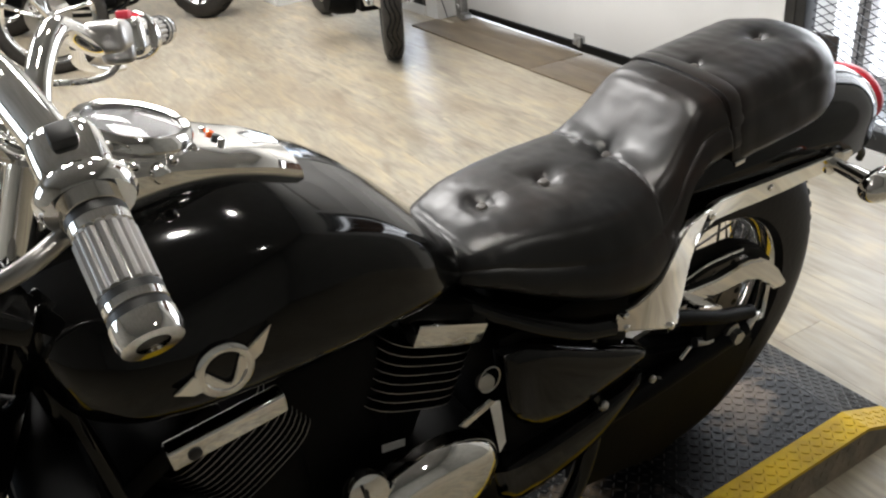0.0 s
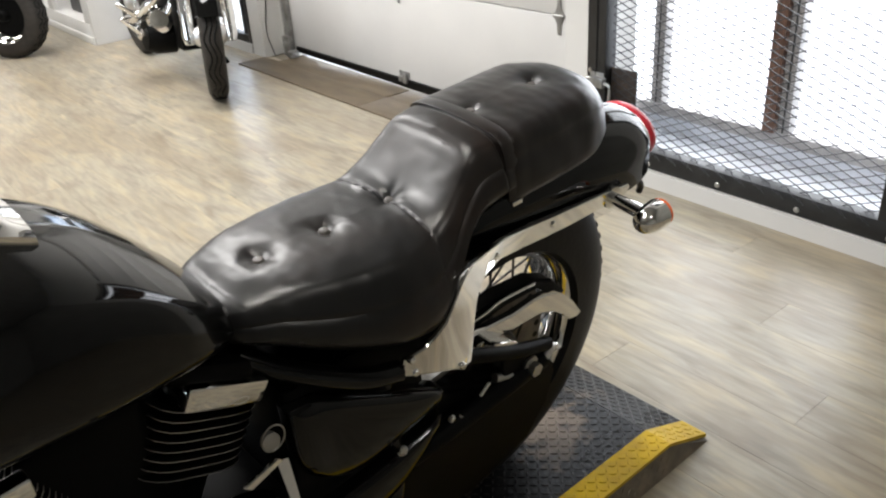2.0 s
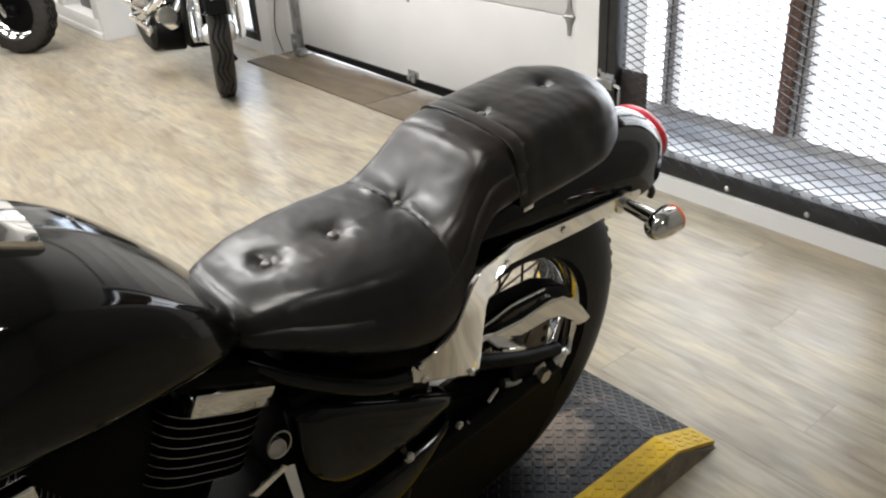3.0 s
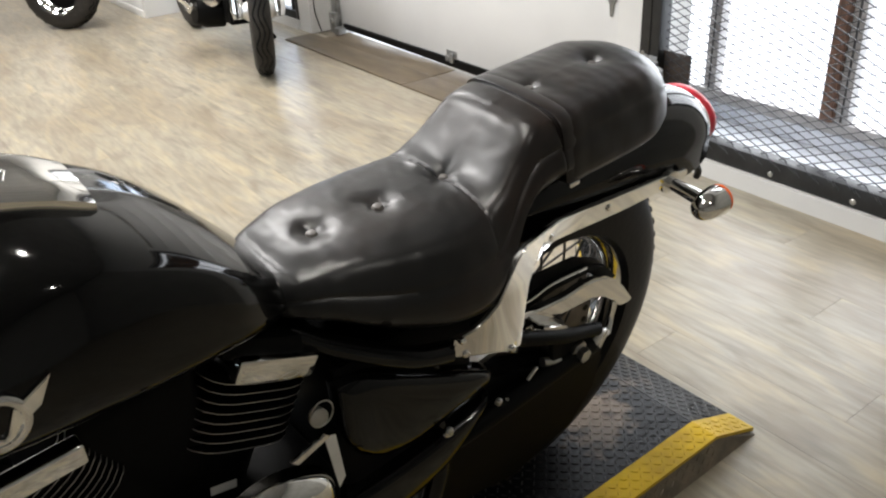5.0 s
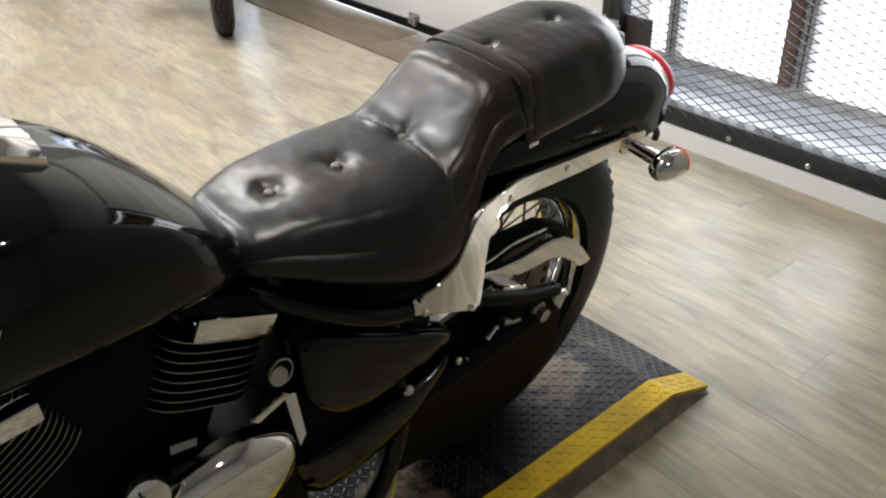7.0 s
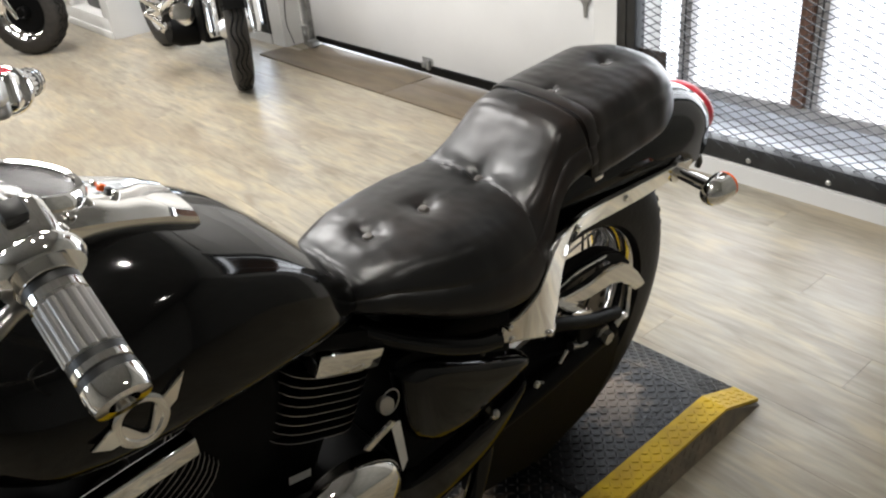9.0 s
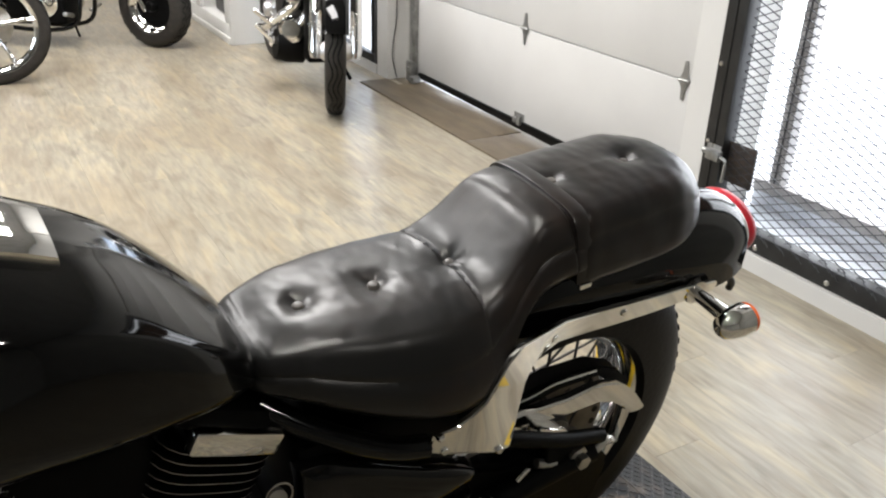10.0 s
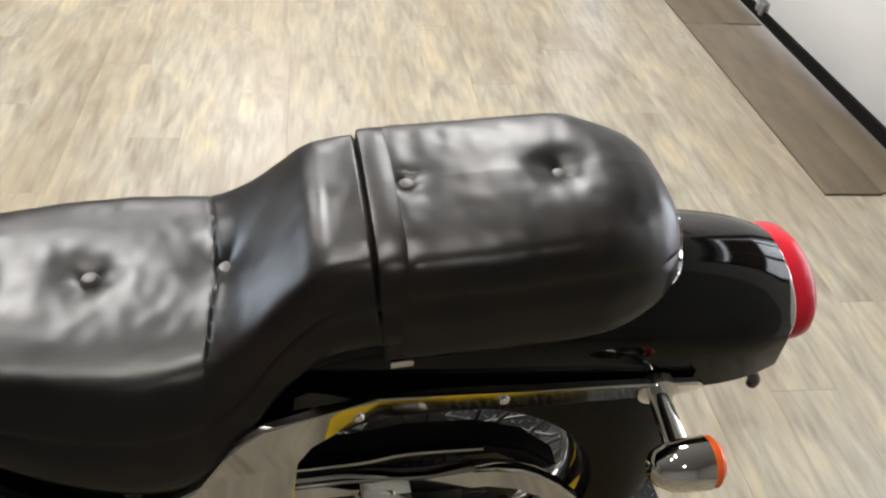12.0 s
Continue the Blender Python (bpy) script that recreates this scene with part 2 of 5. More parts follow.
def leather_material():
    """Black upholstery leather: shallow wrinkles, brown rubbed patches."""
    m = mat("black_leather", (0.0012, 0.0011, 0.0011), 0.36, spec=0.55)
    n, l = m.node_tree.nodes, m.node_tree.links
    b = n["Principled BSDF"]
    co = n.new("ShaderNodeTexCoord")

    def noise_at(scale, detail, stretch=(1, 1, 1)):
        mp = n.new("ShaderNodeMapping")
        mp.inputs["Scale"].default_value = stretch
        t = n.new("ShaderNodeTexNoise")
        t.inputs["Scale"].default_value, t.inputs["Detail"].default_value = scale, detail
        l.new(co.outputs["Object"], mp.inputs["Vector"])
        l.new(mp.outputs["Vector"], t.inputs["Vector"])
        return t.outputs["Fac"]

    def ramp(value, a, b_, c=0.0, d=1.0):
        r = n.new("ShaderNodeMapRange")
        r.inputs["From Min"].default_value, r.inputs["From Max"].default_value = a, b_
        r.inputs["To Min"].default_value, r.inputs["To Max"].default_value = c, d
        l.new(value, r.inputs["Value"])
        return r.outputs["Result"]

    def maths(op, a, b_):
        q = n.new("ShaderNodeMath")
        q.operation = op
        for k, v in enumerate((a, b_)):
            if isinstance(v, float):
                q.inputs[k].default_value = v
            else:
                l.new(v, q.inputs[k])
        return q.outputs["Value"]

    wear = maths("MULTIPLY", ramp(noise_at(7, 4), 0.42, 0.7), ramp(noise_at(34, 8), 0.3, 0.6, 0.3, 1.0))
    mix = n.new("ShaderNodeMix")
    mix.data_type = "RGBA"
    mix.inputs["A"].default_value, mix.inputs["B"].default_value = (0.0012, 0.0011, 0.0012, 1), (0.013, 0.0065, 0.0038, 1)
    l.new(wear, mix.inputs["Factor"])
    l.new(mix.outputs["Result"], b.inputs["Base Color"])
    l.new(ramp(noise_at(22, 6), 0.3, 0.7, 0.29, 0.39), b.inputs["Roughness"])
    relief = n.new("ShaderNodeBump")
    relief.inputs["Strength"].default_value, relief.inputs["Distance"].default_value = 0.035, 0.004
    l.new(noise_at(38, 5, (1, 1.6, 1)), relief.inputs["Height"])
    l.new(relief.outputs["Normal"], b.inputs["Normal"])
    return m


LEATHER = leather_material()
PLANK = plank_material()


# ---- mesh helpers ----
def finish(bm, name, material, parent=None, smooth=True):
    bmesh.ops.recalc_face_normals(bm, faces=bm.faces)
    me = bpy.data.meshes.new(name)
    for f in bm.faces:
        f.smooth = smooth
    bm.to_mesh(me)
    bm.free()
    me.materials.append(material)
    if smooth:
        me.set_sharp_from_angle(angle=radians(38))
    ob = new(name, me)
    ob.parent = parent
    return ob


def part(name, bm, material, parent, label="", smooth=True):
    ob = finish(bm, name, material, parent, smooth)
    if label:
        tagged(ob, label)
    return ob


def thing(name, label, category, m=None, group="", kind=""):
    ob = new(name)
    if m is not None:
        ob.matrix_world = m
    return tagged(ob, label, category, group, kind)


def box(lo, hi, bevel=0.0, segs=2, m=None, bm=None):
    bm = bm or bmesh.new()
    lo, hi = Vector(lo), Vector(hi)
    r = bmesh.ops.create_cube(bm, size=1.0)
    vs = r["verts"]
    for v in vs:
        v.co = Vector(((lo[i] + hi[i]) / 2 + v.co[i] * (hi[i] - lo[i]) for i in range(3)))
    if bevel:
        es = list({e for v in vs for e in v.link_edges})
        r = bmesh.ops.bevel(bm, geom=es, offset=bevel, segments=segs, affect="EDGES", profile=0.5)
        vs = list({v for f in r["faces"] for v in f.verts} | {v for v in vs if v.is_valid})
    if m is not None:
        bmesh.ops.transform(bm, matrix=m, verts=[v for v in vs if v.is_valid])
    return bm


def rings(bm, loops, closed=True, caps=True):
    """Skin a row of vertex loops, each a list of places."""
    made = [[bm.verts.new(p) for p in loop] for loop in loops]
    n = len(made[0])
    for a, b in zip(made, made[1:]):
        for i in range(n if closed else n - 1):
            j = (i + 1) % n
            bm.faces.new((a[i], a[j], b[j], b[i]))
    if caps and closed:
        bm.faces.new(made[0])
        bm.faces.new(list(reversed(made[-1])))
    return made


def spline(pts, steps=8):
    """A smooth line through the points (Catmull-Rom)."""
    p = [Vector(q) for q in pts]
    p = [2 * p[0] - p[1]] + p + [2 * p[-1] - p[-2]]
    out = []
    for i in range(1, len(p) - 2):
        for k in range(steps):
            t = k / steps
            a, b, c, d = p[i - 1:i + 3]
            out.append(0.5 * ((2 * b) + (c - a) * t + (2 * a - 5 * b + 4 * c - d) * t * t + (3 * b - a - 3 * c + d) * t ** 3))
    out.append(p[-2])
    return out


def tube(pts, radius, n=12, bm=None, flat=1.0, closed=False):
    """A round bar along the points; radius may be a list, one for each point."""
    bm = bm or bmesh.new()
    p = [Vector(q) for q in pts]
    rad = radius if isinstance(radius, (list, tuple)) else [radius] * len(p)
    up = Vector((0.013, 0.11, 1)).normalized()
    loops = []
    for i, q in enumerate(p):
        d = (p[min(i + 1, len(p) - 1)] - p[max(i - 1, 0)]).normalized()
        if closed:
            d = (p[(i + 1) % len(p)] - p[i - 1]).normalized()
        s = d.cross(up)
        if s.length < 0.05:
            s = d.cross(Vector((0, 1, 0)))
        s.normalize()
        u = s.cross(d)
        loops.append([q + (s * math.cos(a) + u * math.sin(a) * flat) * rad[i] for a in (2 * math.pi * k / n for k in range(n))])
    if closed:
        loops.append(loops[0])
        made = rings(bm, loops[:-1], caps=False)
        for i in range(n):
            j = (i + 1) % n
            bm.faces.new((made[-1][i], made[-1][j], made[0][j], made[0][i]))
    else:
        rings(bm, loops)
    return bm


def lathe(profile, m=None, n=40, bm=None, closed_profile=False):
    """Turn a profile of (radius, height) round the z axis; m places it."""
    bm = bm or bmesh.new()
    m = m or Matrix()
    loops = []
    for k in range(n):
        a = 2 * math.pi * k / n
        loops.append([m @ Vector((r * math.cos(a), r * math.sin(a), h)) for r, h in profile])
    made = [[bm.verts.new(q) for q in lp] for lp in loops]
    q = len(profile)
    for k in range(n):
        a, b = made[k], made[(k + 1) % n]
        for i in range(q if closed_profile else q - 1):
            j = (i + 1) % q
            bm.faces.new((a[i], b[i], b[j], a[j]))
    if not closed_profile:
        if profile[0][0] > 1e-5:
            bm.faces.new([lp[0] for lp in made])
        if profile[-1][0] > 1e-5:
            bm.faces.new([lp[-1] for lp in reversed(made)])
    bmesh.ops.remove_doubles(bm, verts=bm.verts, dist=1e-6)
    return bm


def along(a, b):
    """A frame at a whose z axis points to b."""
    a, b = Vector(a), Vector(b)
    return Matrix.Translation(a) @ (b - a).to_track_quat("Z", "Y").to_matrix().to_4x4()


def rod(a, b, r, r2=None, n=16, bev=0.0, bm=None):
    h = (Vector(b) - Vector(a)).length
    r2 = r if r2 is None else r2
    if bev:
        prof = [(0, 0), (r - bev, 0), (r, bev), (r2, h - bev), (r2 - bev, h), (0, h)]
    else:
        prof = [(0, 0), (r, 0), (r2, h), (0, h)]
    return lathe(prof, along(a, b), n, bm)


def bolt(at, out, r=0.008, h=0.005, bm=None):
    """A domed screw head standing on a surface."""
    a = Vector(at)
    return lathe([(0, -0.002), (r, -0.002), (r, h * 0.4), (r * 0.75, h * 0.85), (0, h)], along(a, a + Vector(out)), 12, bm)


def slab(outline, lift, thick, bevel=0.0, bm=None, bend=None):
    """A plate from an outline of (x, z), standing at y = lift, thick towards +y; bend moves y by (x, z)."""
    bm = bm or bmesh.new()
    vs = [bm.verts.new((x, lift, z)) for x, z in outline]
    f = bm.faces.new(vs)
    r = bmesh.ops.extrude_face_region(bm, geom=[f])
    nv = [g for g in r["geom"] if isinstance(g, bmesh.types.BMVert)]
    for v in nv:
        v.co.y += thick
    if bevel:
        es = [e for e in bm.edges if abs(e.verts[0].co.y - e.verts[1].co.y) < 1e-7]
        bmesh.ops.bevel(bm, geom=es, offset=bevel, segments=2, affect="EDGES")
    big = [f for f in bm.faces if len(f.verts) > 4]
    bmesh.ops.triangulate(bm, faces=big)
    if bend:
        for v in bm.verts:
            v.co.y += bend(v.co.x, v.co.z)
    return bm


def smoothstep(a, b, x):
    t = min(1, max(0, (x - a) / (b - a)))
    return t * t * (3 - 2 * t)


def lerp_table(table, x):
    """Smooth values from rows of (x, values...)."""
    if x <= table[0][0]:
        return table[0][1:]
    n = len(table)
    for i in range(n - 1):
        x0, x1 = table[i][0], table[i + 1][0]
        if x <= x1:
            h, t = x1 - x0, (x - x0) / (x1 - x0)
            out = []
            for k in range(1, len(table[0])):
                y0, y1 = table[i][k], table[i + 1][k]
                d = (y1 - y0) / h
                m0 = d if i == 0 else 0.5 * (d + (y0 - table[i - 1][k]) / (x0 - table[i - 1][0]))
                m1 = d if i == n - 2 else 0.5 * (d + (table[i + 2][k] - y1) / (table[i + 2][0] - x1))
                out.append(y0 * (2 * t ** 3 - 3 * t * t + 1) + h * m0 * (t ** 3 - 2 * t * t + t) + y1 * (3 * t * t - 2 * t ** 3) + h * m1 * (t ** 3 - t * t))
            return out
    return table[-1][1:]

# ---- the room ----
WALL_X = 2.848


def floor_slab():
    ob = finish(box((-3.6, -3.1, -0.12), (3.0, 9.1, -0.006)), "floor", mat("dark_joint", (0.2, 0.174, 0.13), 0.8, vary=0.3), smooth=False)
    return tagged(ob, "washed oak plank floor with dark joints", "floor", kind="structure")


FLOOR = floor_slab()


def solid(name, lo, hi, material, label, category="wall", bevel=0.0):
    return tagged(finish(box(lo, hi, bevel), name, material, smooth=bool(bevel)), label, category, kind="structure")


# DIM walls are out of view; their grey stands in for a darker room
solid("wall_south", (-3.6, -3.1, 0), (3.15, -3.0, 3.0), DIM, "unseen wall, greyed to dim reflections")
solid("wall_north", (-3.6, 9.0, 0), (3.15, 9.1, 3.0), WHITE, "plain white wall")
solid("wall_west", (-3.6, -3.0, 0), (-3.5, 1.8, 3.0), DIM, "unseen wall, greyed to dim reflections")
# the gap left in this unseen wall is added for the west daylight lamp
solid("wall_west_far", (-3.6, 4.4, 0), (-3.5, 9.0, 3.0), DIM, "unseen grey wall beyond the added daylight opening")
solid("wall_west_apron", (-3.6, 1.8, 0), (-3.5, 4.4, 1.05), DIM, "unseen grey wall under the added daylight opening")
solid("wall_west_top", (-3.6, 1.8, 2.45), (-3.5, 4.4, 3.0), DIM, "unseen grey wall over the added daylight opening")
solid("wall_east_near", (2.82, 0.62, 0), (3.1, 1.03, 3.0), WHITE, "white painted wall beside the mesh gate")
# same wall as the white one, greyed here to darken reflections
solid("wall_east_corner", (2.84, -3.0, 0), (3.1, 0.62, 3.0), DIM, "unseen wall, greyed to dim reflections")
solid("wall_east_sill", (2.806, 1.03, 0), (3.1, 2.255, 0.064), WHITE, "white board under the mesh gate")
solid("wall_east_post", (2.82, 2.255, 0), (3.1, 2.366, 3.0), WHITE, "white post between gate and garage door")
solid("wall_east_lintel", (2.82, 1.03, 2.4), (3.1, 2.255, 3.0), WHITE, "white wall over the gate")
solid("wall_east_header", (2.9, 2.366, 2.4), (3.1, 4.84, 3.0), WHITE, "white wall over the garage door")
solid("wall_east_return", (2.952, 4.7, 0), (3.1, 4.84, 2.4), WHITE, "white jamb of the garage door")
solid("wall_east_pillar", (2.81, 4.84, 0), (3.1, 4.985, 3.0), WHITE, "white pillar between garage door and window")
solid("wall_east_apron", (2.80, 4.985, 0), (3.1, 5.75, 0.06), WHITE, "white board under the window")
solid("wall_east_top", (2.81, 4.985, 2.2), (3.1, 5.75, 3.0), WHITE, "white wall over the window")
solid("wall_east_far", (2.81, 5.75, 0), (3.1, 9.0, 3.0), WHITE, "white painted wall beyond the window")
solid("ceiling", (-3.6, -3.1, 3.0), (3.15, 9.1, 3.1), CEIL, "plain light grey ceiling", "ceiling")
backdrop = finish(box((6.0, -6, -1.0), (6.02, 18, 6)), "backdrop", SNOW, smooth=False)
tagged(backdrop, "bright overcast daylight outside the gate", "backdrop", kind="structure")
ground = finish(box((3.0, -6, -0.2), (6.0, 18, -0.01)), "ground", mat("pale_snow", (0.75, 0.77, 0.8), 0.8, vary=0.1), smooth=False)
tagged(ground, "pale bright ground outside the gate", "ground", kind="structure")
DOOR_X = 2.952


def garage_door():
    t = thing("door_1", "white sectional garage door with black bottom seal", "garage door", kind="structure")
    zs = [0.062, 0.525, 1.05, 1.58, 2.1, 2.4]
    for z0, z1 in zip(zs, zs[1:]):
        part("door_panel", box((DOOR_X, 2.366, z0 + 0.002), (DOOR_X + 0.045, 4.7, z1 - 0.002), 0.004), DOORSKIN, t)
    bm = bmesh.new()
    rings(bm, [[(DOOR_X - 0.006, y, z), (DOOR_X + 0.045, y, z), (DOOR_X + 0.045, y, 0.06), (DOOR_X - 0.006, y, 0.06)] for y, z in ((2.366, 0.014), (3.3, 0.018), (4.69, 0.032))])
    part("bottom_seal", bm, RUBBER, t, "black rubber bottom seal")
    bm = box((DOOR_X - 0.004, 3.56, 0.064), (DOOR_X, 3.645, 0.104), 0.001)
    box((DOOR_X - 0.022, 3.575, 0.046), (DOOR_X - 0.004, 3.6, 0.094), 0.003, bm=bm)
    box((DOOR_X - 0.018, 3.612, 0.05), (DOOR_X - 0.004, 3.64, 0.078), 0.003, bm=bm)
    part("bracket", bm, GAL, t, "small galvanised bracket")
    for y in (2.52, 3.6):
        bm = slab([(-0.03, 0.0), (-0.012, 0.03), (-0.008, 0.075), (0.008, 0.075), (0.012, 0.03), (0.03, 0.0), (0.012, -0.03), (0.008, -0.075), (-0.008, -0.075), (-0.012, -0.03)], 0, 0.004, 0.001)
        rod((-0.028, 0.004, 0), (0.028, 0.004, 0), 0.007, n=10, bm=bm)
        h = part("hinge", bm, GAL, t, "galvanised hinge plate")
        h.matrix_basis = pose(DOOR_X - 0.003, y, 0.525, 0, 0, 90)
    part("jamb_plate", box((DOOR_X - 0.012, 2.515, 0.064), (DOOR_X, 2.545, 0.235), 0.003), GAL, t, "grey steel edge plate")
    y = 4.735
    bm = box((DOOR_X - 0.03, y - 0.03, 0.0), (DOOR_X - 0.002, y - 0.024, 2.3), 0.001)
    box((DOOR_X - 0.03, y - 0.024, 0.0), (DOOR_X - 0.024, y + 0.03, 2.3), 0.001, bm=bm)
    part("track", bm, GAL, t, "galvanised door track")
    bm = box((DOOR_X - 0.06, y - 0.05, 0.012), (DOOR_X - 0.03, y + 0.02, 0.13), 0.005)
    box((DOOR_X - 0.075, y - 0.1, 0.012), (DOOR_X - 0.02, y - 0.05, 0.05), 0.004, bm=bm)
    rod((DOOR_X - 0.07, y - 0.015, 0.085), (DOOR_X - 0.06, y - 0.015, 0.085), 0.014, n=14, bm=bm)
    part("track_foot", bm, GAL, t, "galvanised track foot with roller")
    return t


garage_door()


def mesh_gate():
    """A black steel frame with expanded metal before a glazed brown door."""
    t = thing("mesh_gate", "black steel security gate with expanded metal mesh, shut", "gate")
    x = WALL_X
    y0, y1, z0, z1 = 1.035, 2.253, 0.066, 2.35
    part("bottom_rail", box((x - 0.03, y0, z0), (x + 0.03, y1, z0 + 0.068), 0.003), BLACKFRAME, t)
    part("top_rail", box((x - 0.03, y0, z1 - 0.07), (x + 0.03, y1, z1), 0.003), BLACKFRAME, t)
    part("stile", box((x - 0.03, y1 - 0.086, z0 + 0.068), (x + 0.03, y1, z1 - 0.07), 0.003), BLACKFRAME, t)
    part("stile", box((x - 0.03, y0, z0 + 0.068), (x + 0.03, y0 + 0.08, z1 - 0.07), 0.003), BLACKFRAME, t)
    part("stile_lip", box((x - 0.034, y1 - 0.046, z0 + 0.07), (x - 0.03, y1 - 0.04, z1 - 0.07), 0.001), BLACKFRAME, t)
    for y in (1.072, 1.364, 1.656, 1.948, 2.24):
        part("bolt", bolt((x - 0.03, y, 0.087), (-1, 0, 0), 0.0095, 0.006), STEEL, t, "round steel bolt head")
    for z in (0.388, 0.665):
        part("bolt", bolt((x - 0.03, 2.238, z), (-1, 0, 0), 0.0085, 0.006), STEEL, t)
    # lock plate behind the mesh, latch before it
    part("lock_plate", box((x + 0.0045, 2.048, 0.256), (x + 0.012, 2.166, 0.402), 0.001), RUST, t, "rusty brown steel lock plate")
    bm = box((x - 0.062, 2.155, 0.335), (x - 0.035, 2.215, 0.372), 0.004)
    box((x - 0.034, 2.17, 0.34), (x - 0.03, 2.235, 0.385), 0.001, bm=bm)
    rod((x - 0.05, 2.215, 0.36), (x - 0.05, 2.235, 0.36), 0.011, n=12, bm=bm)
    tube(spline([(x - 0.05, 2.16, 0.352), (x - 0.05, 2.135, 0.35), (x - 0.05, 2.127, 0.335), (x - 0.05, 2.13, 0.27)], 4), 0.006, 8, bm)
    part("latch", bm, GAL, t, "pale galvanised slide latch")
    # expanded metal: long diamonds, each strand a thin flat bar
    bm = bmesh.new()
    dy, dz = 0.0347, 0.0147
    ny, nz = round((y1 - y0 - 0.166) / dy), int((1.5 - z0 - 0.06) / dz)
    r, sx = 0.0016, x - 0.003
    for j in range(nz):
        for i in range(ny):
            ya, za = y0 + 0.08 + i * dy, z0 + 0.06 + j * dz
            a, b = ((ya, za), (ya + dy, za + dz)) if (i + j) % 2 == 0 else ((ya, za + dz), (ya + dy, za))
            vs = [bm.verts.new(q) for q in ((sx, a[0], a[1] - r), (sx, b[0], b[1] - r), (sx, b[0], b[1] + r), (sx, a[0], a[1] + r),
                                            (sx + 0.003, a[0], a[1] - r), (sx + 0.003, b[0], b[1] - r), (sx + 0.003, b[0], b[1] + r), (sx + 0.003, a[0], a[1] + r))]
            for f in ((0, 1, 2, 3), (7, 6, 5, 4), (3, 2, 6, 7), (1, 0, 4, 5)):
                bm.faces.new([vs[q] for q in f])
    ob = part("mesh", bm, MESH, t, "black expanded metal mesh", smooth=False)
    ob["kind"] = "stuff"
    # torn strand ends that stand over the bottom rail
    bm = bmesh.new()
    for i in range(ny // 2):
        for k in range(3):
            ya, za = y0 + 0.1 + (2 * i + 0.5 * k) * dy, z0 + 0.05 + 0.008 * k
            rod((x - 0.033, ya, za - 0.006), (x - 0.031, ya + 0.022, za + 0.014), 0.0016, n=5, bm=bm)
    part("mesh_edge", bm, MESH, t, smooth=False)["kind"] = "stuff"
    return t


mesh_gate()


def glazed_door():
    t = thing("window_1", "brown and grey framed glazing behind the mesh with white daylight", "window", kind="structure")
    x = 3.123
    y0, y1 = 1.03, 2.255
    part("window_sill", box((2.9, y0, 0.0645), (x + 0.05, y1, 0.085), 0.004), mat("grey_sill", (0.76, 0.78, 0.82), 0.5, vary=0.15, scale=9), t, "pale grey sill")
    part("window_frame", box((x, y0, 0.15), (x + 0.045, y1, 0.196), 0.004), ALU, t, "dull grey aluminium bottom rail")
    part("kick_panel", box((x + 0.01, y0, 0.086), (x + 0.04, y1, 0.149), 0.002), mat("pale_kick_panel", (0.68, 0.7, 0.76), 0.5, vary=0.1), t, "pale panel under the glazing")
    part("mullion", box((x - 0.02, 1.634, 0.197), (x + 0.05, 1.681, 2.35), 0.004), BROWN, t, "brown timber mullion")
    part("mullion", box((x, 1.588, 0.197), (x + 0.05, 1.633, 2.35), 0.004), ALU, t, "dull grey aluminium mullion")
    part("mullion_groove", box((x - 0.003, 1.607, 0.2), (x + 0.001, 1.613, 2.34), 0.0), PLASTIC, t, smooth=False)
    part("mullion", box((x, 2.132, 0.197), (x + 0.05, 2.185, 2.35), 0.004), ALU, t, "dull grey aluminium mullion")
    part("mullion_groove", box((x - 0.003, 2.155, 0.2), (x + 0.001, 2.161, 2.34), 0.0), PLASTIC, t, smooth=False)
    for ya, yb in ((y0, 1.587), (1.682, 2.131), (2.186, y1)):
        part("transom_panel", box((x, ya, 1.6), (x + 0.04, yb, 2.35), 0.004), BROWN, t, "brown timber transom panel")
    return t


glazed_door()


def door_mat():
    t = thing("threshold_board", "worn brown plywood threshold board along the garage door", "board")
    for y0, y1 in ((2.36, 3.58), (3.584, 4.835)):
        part("board", box((2.622, y0, -0.002), (2.806 if y0 < 2.5 else 2.805, y1, 0.008), 0.002), OSB, t)
        part("board", box((2.8075, y0 + 0.008, -0.002), (2.962, min(y1, 4.68), 0.006), 0.002), OSB, t)
    return t


door_mat()


def cabinet():
    t = thing("cabinet", "white open-fronted low cabinet with dark shelves inside", "cabinet")
    x0, x1, y0, y1, h = 2.212, 2.805, 6.11, 8.2, 1.0
    part("side_panel", box((x0, y0, 0), (x1, y0 + 0.05, h), 0.003), WHITE, t)
    part("plinth", box((x0 + 0.001, y0 + 0.051, 0), (x1, y1, 0.135), 0.003), WHITE, t)
    part("base_ledge", box((x0 - 0.012, y0 + 0.02, 0.0), (x0, y1, 0.05), 0.003), WHITE, t)
    part("front_frame", box((x0, y0 + 0.051, 0.136), (x0 + 0.03, y0 + 0.14, h - 0.05), 0.003), WHITE, t)
    part("front_frame", box((x0, 6.93, 0.136), (x0 + 0.03, 7.05, h - 0.05), 0.003), WHITE, t)
    part("back_panel", box((x1 - 0.08, y0 + 0.051, 0.136), (x1 - 0.06, y1, h - 0.05), 0.0), DARK, t, "dark back panel", smooth=False)
    part("top_panel", box((x0, y0 + 0.051, h - 0.05), (x1, y1, h), 0.003), WHITE, t)
    part("side_panel", box((x0, y1 + 0.001, 0), (x1, y1 + 0.05, h), 0.003), WHITE, t)
    return t


cabinet()
tagged(finish(box((2.3, 6.3, 0.135), (2.6, 6.8, 0.36), 0.02), "storage_box", PLASTIC), "black plastic box on the cabinet shelf", "box")


